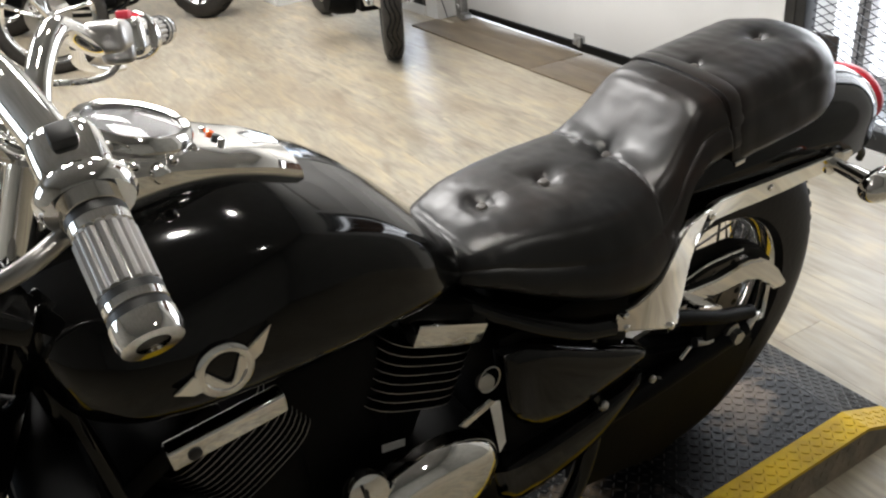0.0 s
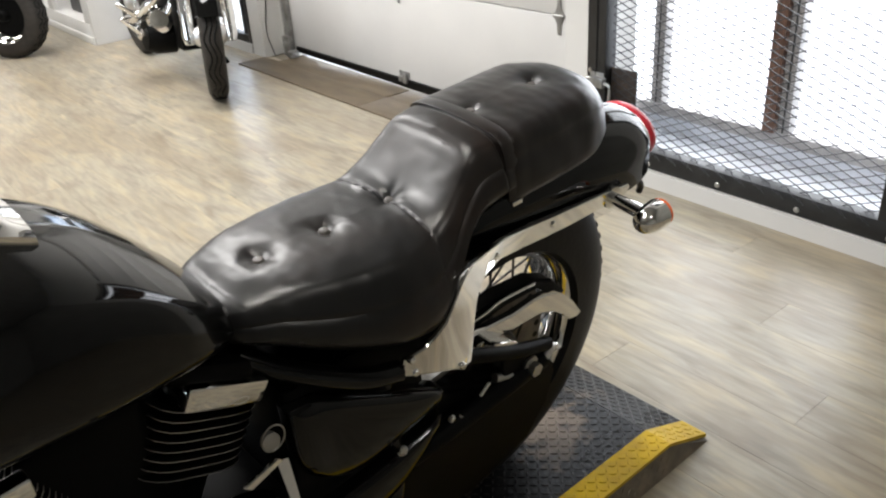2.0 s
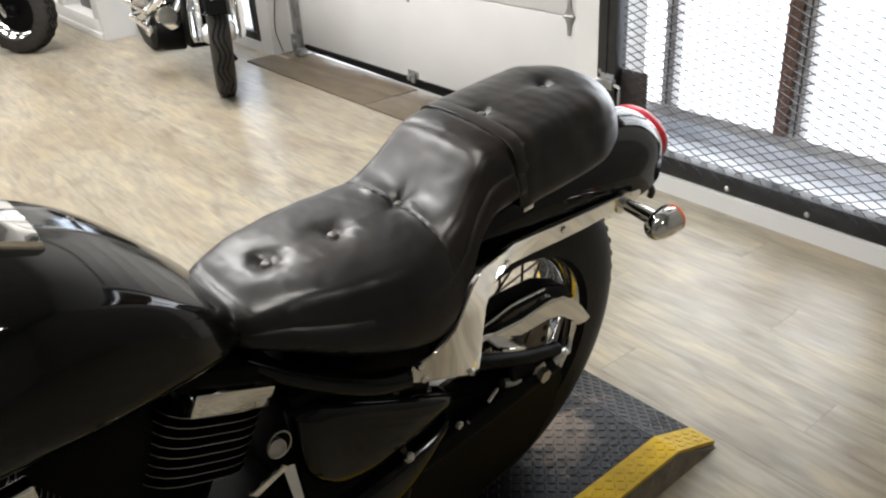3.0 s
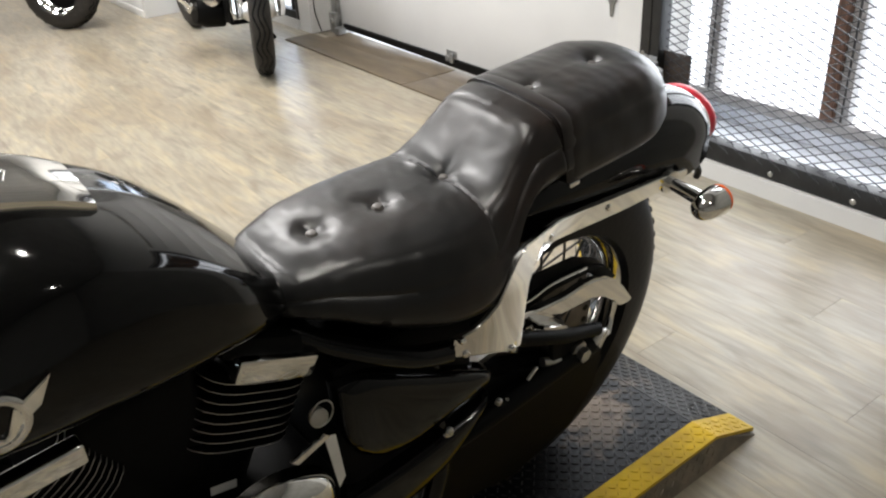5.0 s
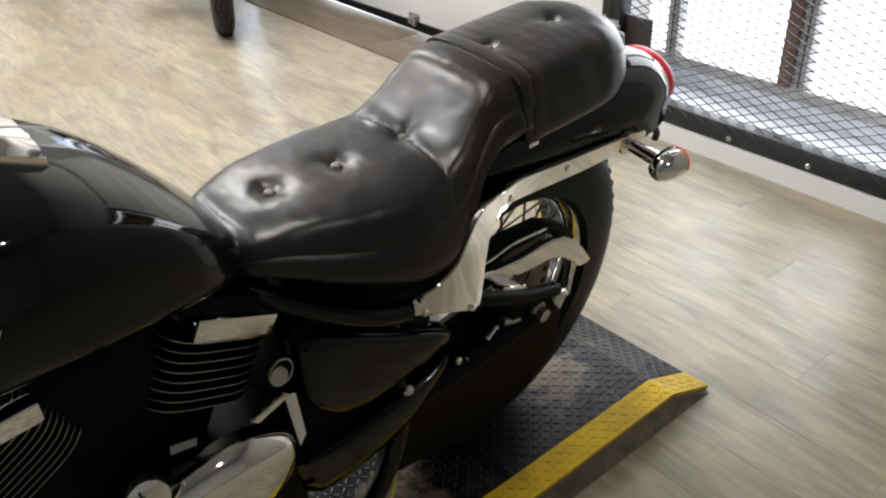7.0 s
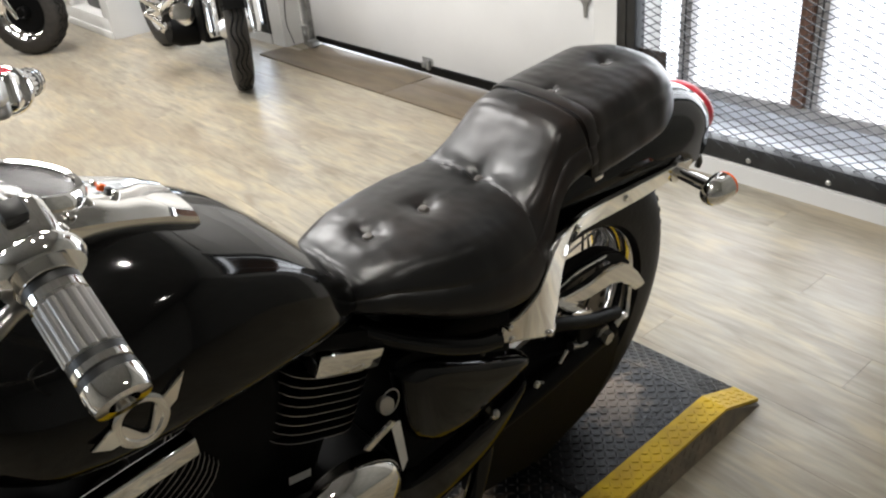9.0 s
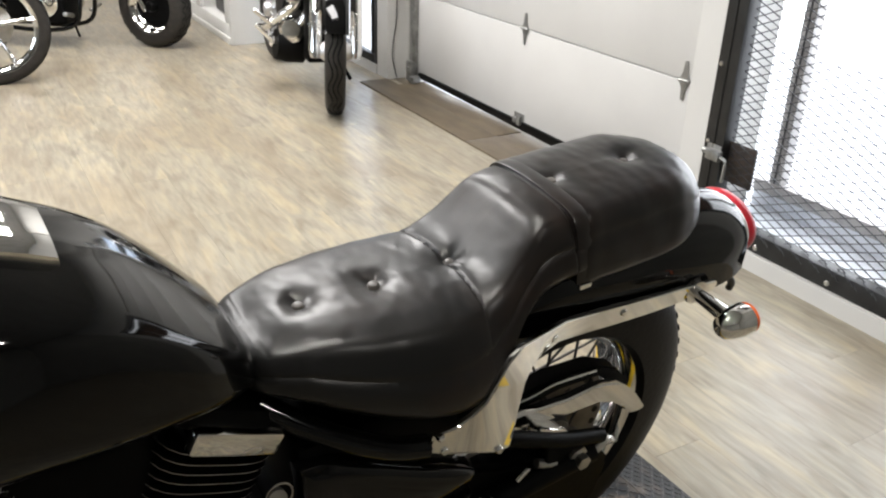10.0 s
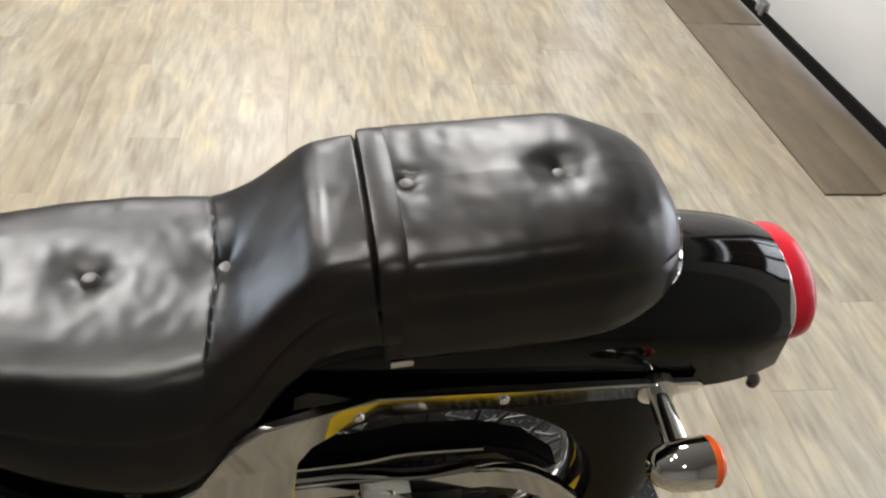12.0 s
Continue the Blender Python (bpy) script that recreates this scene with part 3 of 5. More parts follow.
def far_window():
    t = thing("window_2", "black framed window with bluish daylight behind it", "window", kind="structure")
    x, y0, y1, z0, z1 = 2.83, 4.985, 5.75, 0.06, 2.2
    for ya, yb in ((y0, y0 + 0.035), (y1 - 0.035, y1)):
        part("window_frame", box((x - 0.025, ya, z0), (x + 0.03, yb, z1), 0.003), BLACKFRAME, t)
    part("glazing_bead", box((x - 0.01, y0 + 0.09, z0 + 0.05), (x + 0.02, y0 + 0.115, z1), 0.003), BLACKFRAME, t)
    part("window_frame", box((x - 0.024, y0 + 0.036, z0), (x + 0.029, y1 - 0.036, z0 + 0.05), 0.003), BLACKFRAME, t)
    pane = part("pane", box((x + 0.004, y0 + 0.03, z0 + 0.045), (x + 0.008, y1 - 0.03, z1), 0), GLASS, t, "clear glass pane", smooth=False)
    pane.visible_shadow = False
    return t


far_window()
tagged(finish(tube(spline([(2.87, 4.833, 0.62), (2.866, 4.832, 0.36), (2.845, 4.83, 0.24), (2.838, 4.829, 0.14), (2.855, 4.826, 0.06), (2.86, 4.81, 0.012)], 6), 0.003, 6), "cable", PLASTIC), "thin black cable hanging down the white pillar", "cable")


def lamp(at, watts, size=0.2):
    t = thing("ceiling_lamp", "round white ceiling floodlight, lit", "ceiling lamp", group="ceiling lamps")
    t.matrix_world = pose(*at)
    k = size / 0.2
    part("housing", lathe([(0, 0.0), (0.13 * k, 0.0), (0.14 * k, -0.05), (0.12 * k, -0.06), (0.115 * k, -0.02), (0, -0.02)], n=24), WHITE, t)
    part("diffuser", lathe([(0, -0.045), (0.1 * k, -0.045), (0.105 * k, -0.035), (0, -0.03)], n=24), glow("lamp_glow", (1.0, 0.96, 0.89), 40), t, "glowing warm diffuser")
    area_lamp("lamp_light", look((at[0], at[1], at[2] - 0.08), (at[0], at[1], 0)), size, size, watts, (1.0, 0.96, 0.89), "DISK")


for at, watts, size in (((1.14, 1.22, 3.0), 11, 0.1), ((0.57, 0.82, 3.0), 14, 0.1), ((1.52, -1.05, 3.0), 12, 0.1)):
    lamp(at, watts, size)


# unseen panels added as soft fill, for sheen on leather and floor brightness
def fill_panel(x, y, yaw, watts):
    t = thing("fill_panel", "added unseen ceiling fill panel, lit", "ceiling lamp", group="panel lamps")
    t.matrix_world = pose(x, y, 3.0, 0, 0, yaw)
    bm = box((-0.32, -0.62, -0.05), (-0.29, 0.62, 0), 0.003)
    for lo, hi in (((0.29, -0.62, -0.05), (0.32, 0.62, 0)), ((-0.29, -0.62, -0.05), (0.29, -0.59, 0)), ((-0.29, 0.59, -0.05), (0.29, 0.62, 0))):
        box(lo, hi, 0.003, bm=bm)
    part("lamp_frame", bm, WHITE, t)
    part("diffuser", box((-0.29, -0.59, -0.03), (0.29, 0.59, -0.02)), glow("fill_glow", (1.0, 0.977, 0.958), 5), t, "glowing white diffuser", smooth=False)
    area_lamp("fill_light", look((x, y, 2.94), (x, y + 0.001, 0)), 0.56, 1.16, watts, (1.0, 0.977, 0.958))


for x, y, watts in ((1.75, 3.6, 50), (0.0, 2.65, 56), (1.75, 5.4, 42), (0.2, 5.0, 46), (-1.4, 3.7, 38), (0.7, 7.2, 48)):
    fill_panel(x, y, 0, watts)


# ---- the lift platform ----
def lift_platform():
    t = thing("lift_platform", "low black tread-plate motorcycle lift with yellow edges and sloped end", "lift")
    t.matrix_world = pose(1.648, 1.038, 0, 0, 0, 1.8)
    h, L, W, e, ramp = 0.07, 2.6, 0.76, 0.063, 0.142
    # local: x to the rear, the yellow inner line at y = 0, the rear crease at x = 0
    bm = box((-L, 0, h - 0.02), (0, W - 2 * e, h), 0.002)
    part("deck", bm, PLATE, t, "worn black tread-plate deck")
    bm = bmesh.new()
    rings(bm, [[(0, y, h - 0.02), (ramp, y, 0.002), (ramp, y, 0.012), (0.0, y, h)] for y in (0, W - 2 * e)])
    part("ramp", bm, PLATE, t, "sloped tread-plate end", smooth=False)
    for y0, y1, s in ((-e, 0, -1), (W - 2 * e, W - e, 1)):
        bm = bmesh.new()
        rings(bm, [[(x, y0, z0), (x, y1, z0), (x, y1, z1), (x, y0, z1)] for x, z0, z1 in ((-L, h - 0.006, h + 0.002), (0, h - 0.006, h + 0.002), (ramp, 0.004, 0.014))])
        part("yellow_edge", bm, YELLOW, t, "scuffed yellow painted edge", smooth=False)
        ya, yb = (y0 + 0.004, y0 + 0.012) if s < 0 else (y1 - 0.012, y1 - 0.004)
        bm = bmesh.new()
        rings(bm, [[(x, ya - 0.012 * (s < 0), 0.0), (x, yb, 0.0), (x, yb, z1), (x, ya, z1)] for x, z1 in ((-L, h - 0.006), (0, h - 0.006), (ramp - 0.004, 0.004))])
        part("side_skirt", bm, SKIRT, t, "dusty tread-plate side", smooth=False)
    part("cross_seam", box((-0.424, 0.0, h + 0.0005), (-0.412, W - 2 * e, h + 0.003)), DARK, t, "dark seam across the deck", smooth=False)
    # raised bars of the tread pattern, on the deck, the slope and the yellow edge
    p = 0.0165

    def tread_field(x0, x1, y0, y1, height):
        bm = bmesh.new()
        nx, ny = int((x1 - x0) / p), int((y1 - y0) / p)
        for i in range(nx):
            for j in range(ny):
                cx, cy = x1 - (i + 0.5) * p, y0 + (j + 0.6) * p
                a = radians(45 if (i + j) % 2 else -45)
                c, s_ = math.cos(a), math.sin(a)
                base = [(0.0082, 0), (0, 0.0019), (-0.0082, 0), (0, -0.0019)]
                pl = [(cx + u * c - v * s_, cy + u * s_ + v * c) for u, v in base]
                ph = [(cx + 0.62 * (u * c - v * s_), cy + 0.62 * (u * s_ + v * c)) for u, v in base]
                lo = [bm.verts.new((x, y, height(x))) for x, y in pl]
                hi = [bm.verts.new((x, y, height(x) + 0.0017)) for x, y in ph]
                bm.faces.new(hi)
                for q in range(4):
                    bm.faces.new((lo[q], lo[(q + 1) % 4], hi[(q + 1) % 4], hi[q]))
        return bm

    k = (h - 0.012) / ramp
    part("ramp_relief", tread_field(0.004, ramp - 0.004, 0.0, W - 2 * e, lambda x: h - k * x), TREAD_BAR, t, "raised tread bars", smooth=False)["kind"] = "stuff"
    for y0 in (-e + 0.002, W - 2 * e + 0.002):
        part("edge_relief", tread_field(-1.2, ramp - 0.01, y0, y0 + e - 0.004, lambda x: h + 0.002 if x < 0 else h + 0.002 - (h - 0.012) / ramp * x), YELLOW, t, "raised yellow tread bars", smooth=False)["kind"] = "stuff"
    bm = tread_field(-1.3, -0.002, 0.006, 0.062, lambda x: 0)
    for v in bm.verts:
        v.co = (v.co.x, -e + 0.004 - 0.012 * (1 - v.co.y / (h - 0.006)) - v.co.z, v.co.y)
    part("skirt_relief", bm, SKIRT, t, "raised tread bars", smooth=False)["kind"] = "stuff"
    bm = tread_field(-1.5, -0.004, 0.0, W - 2 * e, lambda x: h)
    ob = part("tread_relief", bm, TREAD_BAR, t, "raised tread bars", smooth=False)
    ob["kind"] = "stuff"
    return t


lift_platform()

# ---- the motorcycle (x to the rear, y to its right side, z up; it leans on its stand) ----
BIKE = thing("motorcycle", "black cruiser motorcycle with chrome trim and tufted leather seat", "motorcycle")
BIKE.matrix_world = pose(1.4283, 1.2182, 0.0448, 6.94, -3.31, 3.88) @ Matrix.Scale(0.955, 4)
AXLE = Vector((-0.137, 0, 0.397))


def wheel(parent, at, r, width, rim_r, name, spokes=40, turn=None, tread=RUBBER):
    """A wire wheel: tyre, rim, hub and crossed spokes, axle along y."""
    m = Matrix.Translation(at) @ (turn or Matrix()) @ pose(0, 0, 0, 90, 0, 0)
    hw = width / 2
    prof = []
    for k in range(17):
        a = math.pi * k / 16
        u, v = math.cos(a), math.sin(a)
        prof.append((rim_r + 0.008 + (r - rim_r - 0.008) * v ** 0.82, hw * math.copysign(abs(u) ** 0.8, u)))
    prof += [(rim_r - 0.004, -hw * 0.7), (rim_r - 0.004, hw * 0.7)]
    tyre = part(name + "_tyre", lathe(prof, m, 64, closed_profile=True), tread, parent, "black rubber tyre")
    # tread grooves as raised blocks round the crown
    bm = bmesh.new()
    nb = 58
    for k in range(nb):
        for s in (-1, 1):
            a0 = 2 * math.pi * (k + (0.5 if s > 0 else 0)) / nb
            pts = []
            for da, hh in ((0, 0.02), (0.045, 0.42), (0.085, 0.42), (0.05, 0.02)):
                a = a0 + da
                y = s * hw * (0.1 + hh * 1.1)
                c = min(1, abs(y) / hw) ** (1 / 0.8)
                rr = rim_r + 0.008 + (r - rim_r - 0.008) * max(0, 1 - c * c) ** 0.41
                pts.append((a, y, rr))
            lo = [bm.verts.new(m @ Vector(((q + 0.0005) * math.cos(a), (q + 0.0005) * math.sin(a), y))) for a, y, q in pts]
            hi = [bm.verts.new(m @ Vector(((q + 0.0035) * math.cos(a), (q + 0.0035) * math.sin(a), y))) for a, y, q in pts]
            bm.faces.new(hi)
            for q in range(4):
                bm.faces.new((lo[q], lo[(q + 1) % 4], hi[(q + 1) % 4], hi[q]))
    part("tread", bm, tread, tyre, smooth=False)["kind"] = "stuff"
    rim = part(name + "_rim", lathe([(rim_r + 0.01, -hw * 0.78), (rim_r, -hw * 0.8), (rim_r - 0.012, -hw * 0.66), (rim_r - 0.02, -hw * 0.3), (rim_r - 0.02, hw * 0.3),
                                      (rim_r - 0.012, hw * 0.66), (rim_r, hw * 0.8), (rim_r + 0.01, hw * 0.78), (rim_r - 0.004, hw * 0.6), (rim_r - 0.012, 0), (rim_r - 0.004, -hw * 0.6)],
                                     m, 56, closed_profile=True), CHROME, parent, "chromed spoked rim")
    hub = part(name + "_hub", lathe([(0, -0.09), (0.018, -0.09), (0.022, -0.07), (0.055, -0.065), (0.062, -0.05), (0.04, -0.035), (0.04, 0.035), (0.062, 0.05), (0.055, 0.065), (0.022, 0.07), (0.018, 0.09), (0, 0.09)],
                                     m, 28), HUBGREY, parent, "dull grey hub")
    first = None
    for k in range(spokes):
        a = 2 * math.pi * k / spokes
        side = 1 if k % 2 else -1
        off = radians(26 if (k // 2) % 2 else -26)
        p0 = m @ Vector((0.058 * math.cos(a - off), 0.058 * math.sin(a - off), side * 0.052))
        p1 = m @ Vector(((rim_r - 0.019) * math.cos(a), (rim_r - 0.019) * math.sin(a), side * 0.012))
        part("spoke", rod(p0, p1, 0.0026, n=6), SPOKE, rim)
    return rim


wheel(BIKE, AXLE, 0.36, 0.14, 0.222, "rear")

# ---- seat ----
BUTTONS = [(-0.559, 0.0), (-0.448, 0.0), (-0.323, 0.0)]
SEAT = [  # x, half width, top, bottom
    (-0.668, 0.03, 0.79, 0.772), (-0.658, 0.065, 0.81, 0.768), (-0.64, 0.09, 0.824, 0.762), (-0.6, 0.114, 0.833, 0.745), (-0.55, 0.136, 0.834, 0.715),
    (-0.48, 0.158, 0.829, 0.682), (-0.42, 0.168, 0.825, 0.663), (-0.37, 0.165, 0.823, 0.66), (-0.335, 0.154, 0.825, 0.682), (-0.31, 0.144, 0.836, 0.715), (-0.285, 0.134, 0.856, 0.748),
    (-0.26, 0.126, 0.879, 0.77), (-0.243, 0.122, 0.895, 0.779), (-0.23, 0.121, 0.902, 0.783), (-0.215, 0.121, 0.905, 0.786), (-0.19, 0.122, 0.907, 0.79), (-0.17, 0.122, 0.905, 0.79)]
PILLION = [
    (-0.175, 0.118, 0.9, 0.782), (-0.168, 0.122, 0.906, 0.778), (-0.13, 0.124, 0.909, 0.776), (-0.06, 0.124, 0.911, 0.775), (0.0, 0.122, 0.912, 0.775), (0.04, 0.117, 0.911, 0.778),
    (0.07, 0.107, 0.907, 0.786), (0.093, 0.093, 0.897, 0.795), (0.11, 0.072, 0.877, 0.802), (0.121, 0.045, 0.85, 0.805), (0.126, 0.02, 0.825, 0.805)]


PROFILE = [(0.0, 1.0), (0.3, 0.986), (0.5, 0.957), (0.6, 0.932), (0.68, 0.897), (0.73, 0.853), (0.775, 0.778), (0.82, 0.672), (0.88, 0.5), (0.93, 0.34), (0.966, 0.2), (0.985, 0.1), (1.0, 0.0)]
ROUND_PROFILE = [(0.0, 1.0), (0.22, 0.99), (0.4, 0.962), (0.54, 0.91), (0.65, 0.835), (0.75, 0.73), (0.83, 0.615), (0.89, 0.495), (0.93, 0.385), (0.95, 0.3), (0.966, 0.2), (0.985, 0.1), (1.0, 0.0)]
FLAT_PROFILE = [(0.0, 1.0), (0.3, 0.99), (0.5, 0.972), (0.64, 0.945), (0.73, 0.912), (0.79, 0.867), (0.835, 0.805), (0.875, 0.71), (0.91, 0.57), (0.94, 0.42), (0.97, 0.22), (0.985, 0.1), (1.0, 0.0)]


def cushion(table, n_x, dimples, crease=None, waist=0.3, tuck=0.15, profile=PROFILE, lift=0.0):
    """A stuffed cushion: flat crown, rounded shoulder, sloping flank, tucked foot."""
    bm = bmesh.new()
    x0, x1 = table[0][0], table[-1][0]
    loops = []
    half = [(i / 60, lerp_table(profile, i / 60)[0], lerp_table(ROUND_PROFILE, i / 60)[0]) for i in range(61)]
    for i in range(n_x + 1):
        x = x0 + (x1 - x0) * i / n_x
        w, zt, zb = lerp_table(table, x)
        zt += lift
        zm = zb + (zt - zb) * waist
        loop = []
        soft = max(smoothstep(0.02, 0.1, x), 0.8 - 0.8 * smoothstep(-0.65, -0.54, x))
        crown = [(u, v + (r - v) * soft) for u, v, r in half]
        top = crown[::-1] + [(-u, v) for u, v in crown[1:]]
        for u, v in top:
            y, z = w * u, zm + (zt - zm) * v
            for bx_, by_, depth, rad in dimples:
                d = math.hypot(x - bx_, y - by_) / rad
                if d < 6:
                    ang = math.atan2(y - by_, x - bx_)
                    fold = 1 + (0.07 * math.sin(3 * ang + bx_ * 40) + 0.05 * math.sin(5 * ang + bx_ * 90)) * min(1, d * 0.7)
                    z -= depth * math.exp(-d * 1.15) * fold
            if crease:
                cx = crease(y)
                z -= 0.0032 * math.exp(-((x - cx) / 0.0018) ** 2) * (1 - abs(u) ** 5)
                z -= 0.0005 * math.exp(-((x + 0.634 - 0.9 * y * y) / 0.0022) ** 2) * (abs(u) < 0.72)
                z -= 0.0006 * math.exp(-((y - 0.25 * (x + 0.634)) / 0.0022) ** 2) * (x < -0.634 + 0.9 * y * y)
                z -= 0.006 * math.exp(-((x + 0.187) / 0.0018) ** 2)
            z += (0.0007 * noise.noise(Vector((x * 16, y * 16, 3.1))) + 0.0005 * noise.noise(Vector((x * 60, y * 45, 8.1)))) * min(1, v * 2)
            y -= math.copysign(0.003, u) * math.exp(-((abs(u) - 0.915) / 0.013) ** 2)
            y += 0.0018 * noise.noise(Vector((x * 24, z * 22, 9.0 + (u > 0))))
            loop.append((x, y, z))
        for k in range(1, 16):
            a = math.pi * (1 + k / 16)
            c, q = math.cos(a), math.sin(a)
            loop.append((x, w * math.copysign(abs(c) ** 0.5, c) * (1 + tuck * q), zm + (zm - zb) * math.copysign(abs(q) ** 0.6, q)))
        loops.append(loop)
    rings(bm, loops)
    return bm


seat = part("seat", cushion(SEAT, 260, [(bx_, by_, 0.018, 0.018) for bx_, by_ in BUTTONS], lambda y: -0.331 - 0.16 * max(0, abs(y) - 0.02) ** 1.2, lift=-0.004), LEATHER, BIKE, "tufted black leather rider seat")
pillion = part("pillion_seat", cushion(PILLION, 110, [(-0.001, 0.0, 0.018, 0.018), (-0.148, 0.0, 0.013, 0.013)], None, 0.2, 0.1, FLAT_PROFILE, -0.004), LEATHER, BIKE, "tufted black leather pillion pad")


BUTTON = mat("shiny_button_leather", (0.11, 0.1, 0.092), 0.35, vary=0.3, scale=40)


def button(at, parent, r=0.0095):
    part("button", lathe([(0, -0.006), (r, -0.006), (r * 1.05, -0.001), (r * 0.7, 0.004), (0, 0.0055)], Matrix.Translation(at), 16), BUTTON, parent, "round covered button")


for (bx_, by_), z in zip(BUTTONS, (0.8185, 0.8125, 0.8095)):
    button((bx_, by_, z), seat)
button((-0.001, 0, 0.8925), pillion)
button((-0.148, 0, 0.896), pillion)
# strap across the join of the two cushions
bm = bmesh.new()
loops = []
for x, k in ((-0.1855, 0.97), (-0.185, 1.0), (-0.182, 1.007), (-0.172, 1.009), (-0.162, 1.007), (-0.159, 1.0), (-0.1585, 0.97)):
    loop = []
    for q in range(-24, 25):
        u = q / 24
        loop.append((x, 0.1215 * k * u, 0.801 + 0.1045 * k * lerp_table(FLAT_PROFILE, abs(u))[0] - 0.004 * max(0, abs(u) - 0.95) / 0.05))
    loops.append(loop)
rings(bm, loops, closed=False)
part("strap", bm, LEATHER, pillion, "flat black leather strap")
part("strap_clip", box((-0.18, -0.125, 0.787), (-0.158, -0.12, 0.795), 0.0015), CHROME, pillion, "small bright metal clip")
strip = [(0.1, -0.082, 0.812), (0.114, -0.064, 0.82), (0.128, -0.022, 0.83), (0.128, 0.022, 0.83), (0.114, 0.064, 0.82), (0.1, 0.082, 0.812)]
part("rear_strip", tube(spline(strip, 6), 0.004, 8), CHROME, pillion, "thin bright metal edging")
# piping round the foot of the rider seat
edge = [(x, -w * 0.86, zb + (zt - zb) * 0.16) for x, w, zt, zb in SEAT[2:-1]]
part("piping", tube(spline(edge, 6), 0.0035, 8), PIPING, seat)
# black rail that carries the seat
rail = [(-0.645, -0.06, 0.738), (-0.6, -0.095, 0.708), (-0.55, -0.125, 0.682), (-0.5, -0.146, 0.66), (-0.452, -0.154, 0.646)]
for s in (1, -1):
    part("seat_rail", tube(spline([(x, y * s, z) for x, y, z in rail], 8), 0.0175, 14, flat=0.9), PAINT, BIKE, "glossy black seat rail")

# ---- rear fender ----
FENDER = [(-0.36, 0.092, 0.74, 0.66), (-0.3, 0.094, 0.785, 0.69), (-0.2, 0.096, 0.815, 0.70), (-0.1, 0.098, 0.818, 0.69), (0.0, 0.099, 0.812, 0.675), (0.08, 0.1, 0.806, 0.662), (0.15, 0.099, 0.797, 0.652),
          (0.2, 0.096, 0.788, 0.647), (0.24, 0.09, 0.777, 0.647), (0.27, 0.081, 0.764, 0.648)]


def fender():
    bm = bmesh.new()
    loops = []
    for i in range(45):
        x = FENDER[0][0] + (FENDER[-1][0] - FENDER[0][0]) * i / 44
        w, zt, zb = lerp_table(FENDER, x)
        zm = zb + (zt - zb) * 0.32
        arch = [(w, zb), (w, zb + (zm - zb) * 0.5)] + [(w * math.copysign(abs(math.cos(a)) ** 1.0, math.cos(a)), zm + (zt - zm) * math.sin(a) ** 1.0) for a in (math.pi * k / 28 for k in range(29))] + [(-w, zb + (zm - zb) * 0.5), (-w, zb)]
        loops.append([(x, y, z) for y, z in arch] + [(x, y * 0.94, z - 0.006 * (z > zm)) for y, z in reversed(arch)])
    rings(bm, loops)
    return bm


part("rear_fender", fender(), PAINT, BIKE, "glossy black rear fender")
part("fender_liner", tube(spline([(-0.34, 0, 0.6), (-0.2, 0, 0.7), (-0.05, 0, 0.72), (0.1, 0, 0.68), (0.2, 0, 0.63)], 6), 0.085, 16, flat=0.25), DARK, BIKE, "black inner fender")

# tail lamp on the fender's end
tm = Matrix.Translation((0.272, 0, 0.702)) @ Matrix.Diagonal((1, 1, 0.78, 1)) @ Vector((1, 0, 0.03)).to_track_quat("Z", "Y").to_matrix().to_4x4()
tail = part("tail_lamp", lathe([(0.05, -0.012), (0.0735, -0.008), (0.0775, -0.005), (0.0775, 0.0), (0.0765, 0.002), (0.05, 0.003)], tm, 48, closed_profile=True), CHROME, BIKE, "round chrome tail lamp rim")
part("lens", lathe([(0, 0.0), (0.076, 0.0), (0.0765, 0.014), (0.074, 0.025), (0.064, 0.034), (0.036, 0.04), (0, 0.042)], tm, 48), RED_LENS, tail, "red tail lamp lens")
part("lash_hook", tube(spline([(0.215, -0.078, 0.652), (0.24, -0.079, 0.64), (0.255, -0.079, 0.62), (0.258, -0.075, 0.605)], 4), 0.007, 10), PLASTIC, BIKE, "small black lashing hook")

# chrome strut along the fender
STRUT = [(-0.456, 0.642), (-0.447, 0.669), (-0.41, 0.667), (-0.385, 0.675), (-0.364, 0.688), (-0.347, 0.714), (-0.326, 0.742), (-0.298, 0.754), (-0.24, 0.743), (-0.19, 0.732), (-0.12, 0.72), (-0.05, 0.71), (0.07, 0.695), (0.155, 0.681), (0.163, 0.672),
         (0.158, 0.655), (0.097, 0.655), (0.0, 0.662), (-0.07, 0.669), (-0.126, 0.676), (-0.19, 0.684), (-0.23, 0.687), (-0.258, 0.684), (-0.274, 0.667), (-0.281, 0.62), (-0.285, 0.575), (-0.298, 0.556), (-0.33, 0.572), (-0.42, 0.622)]


def strut_bend(x, z):
    lean = 0.24 * (0.687 - 0.123 * x - z) * smoothstep(-0.32, -0.2, x)
    return 0.052 * smoothstep(-0.36, -0.16, x) + lean


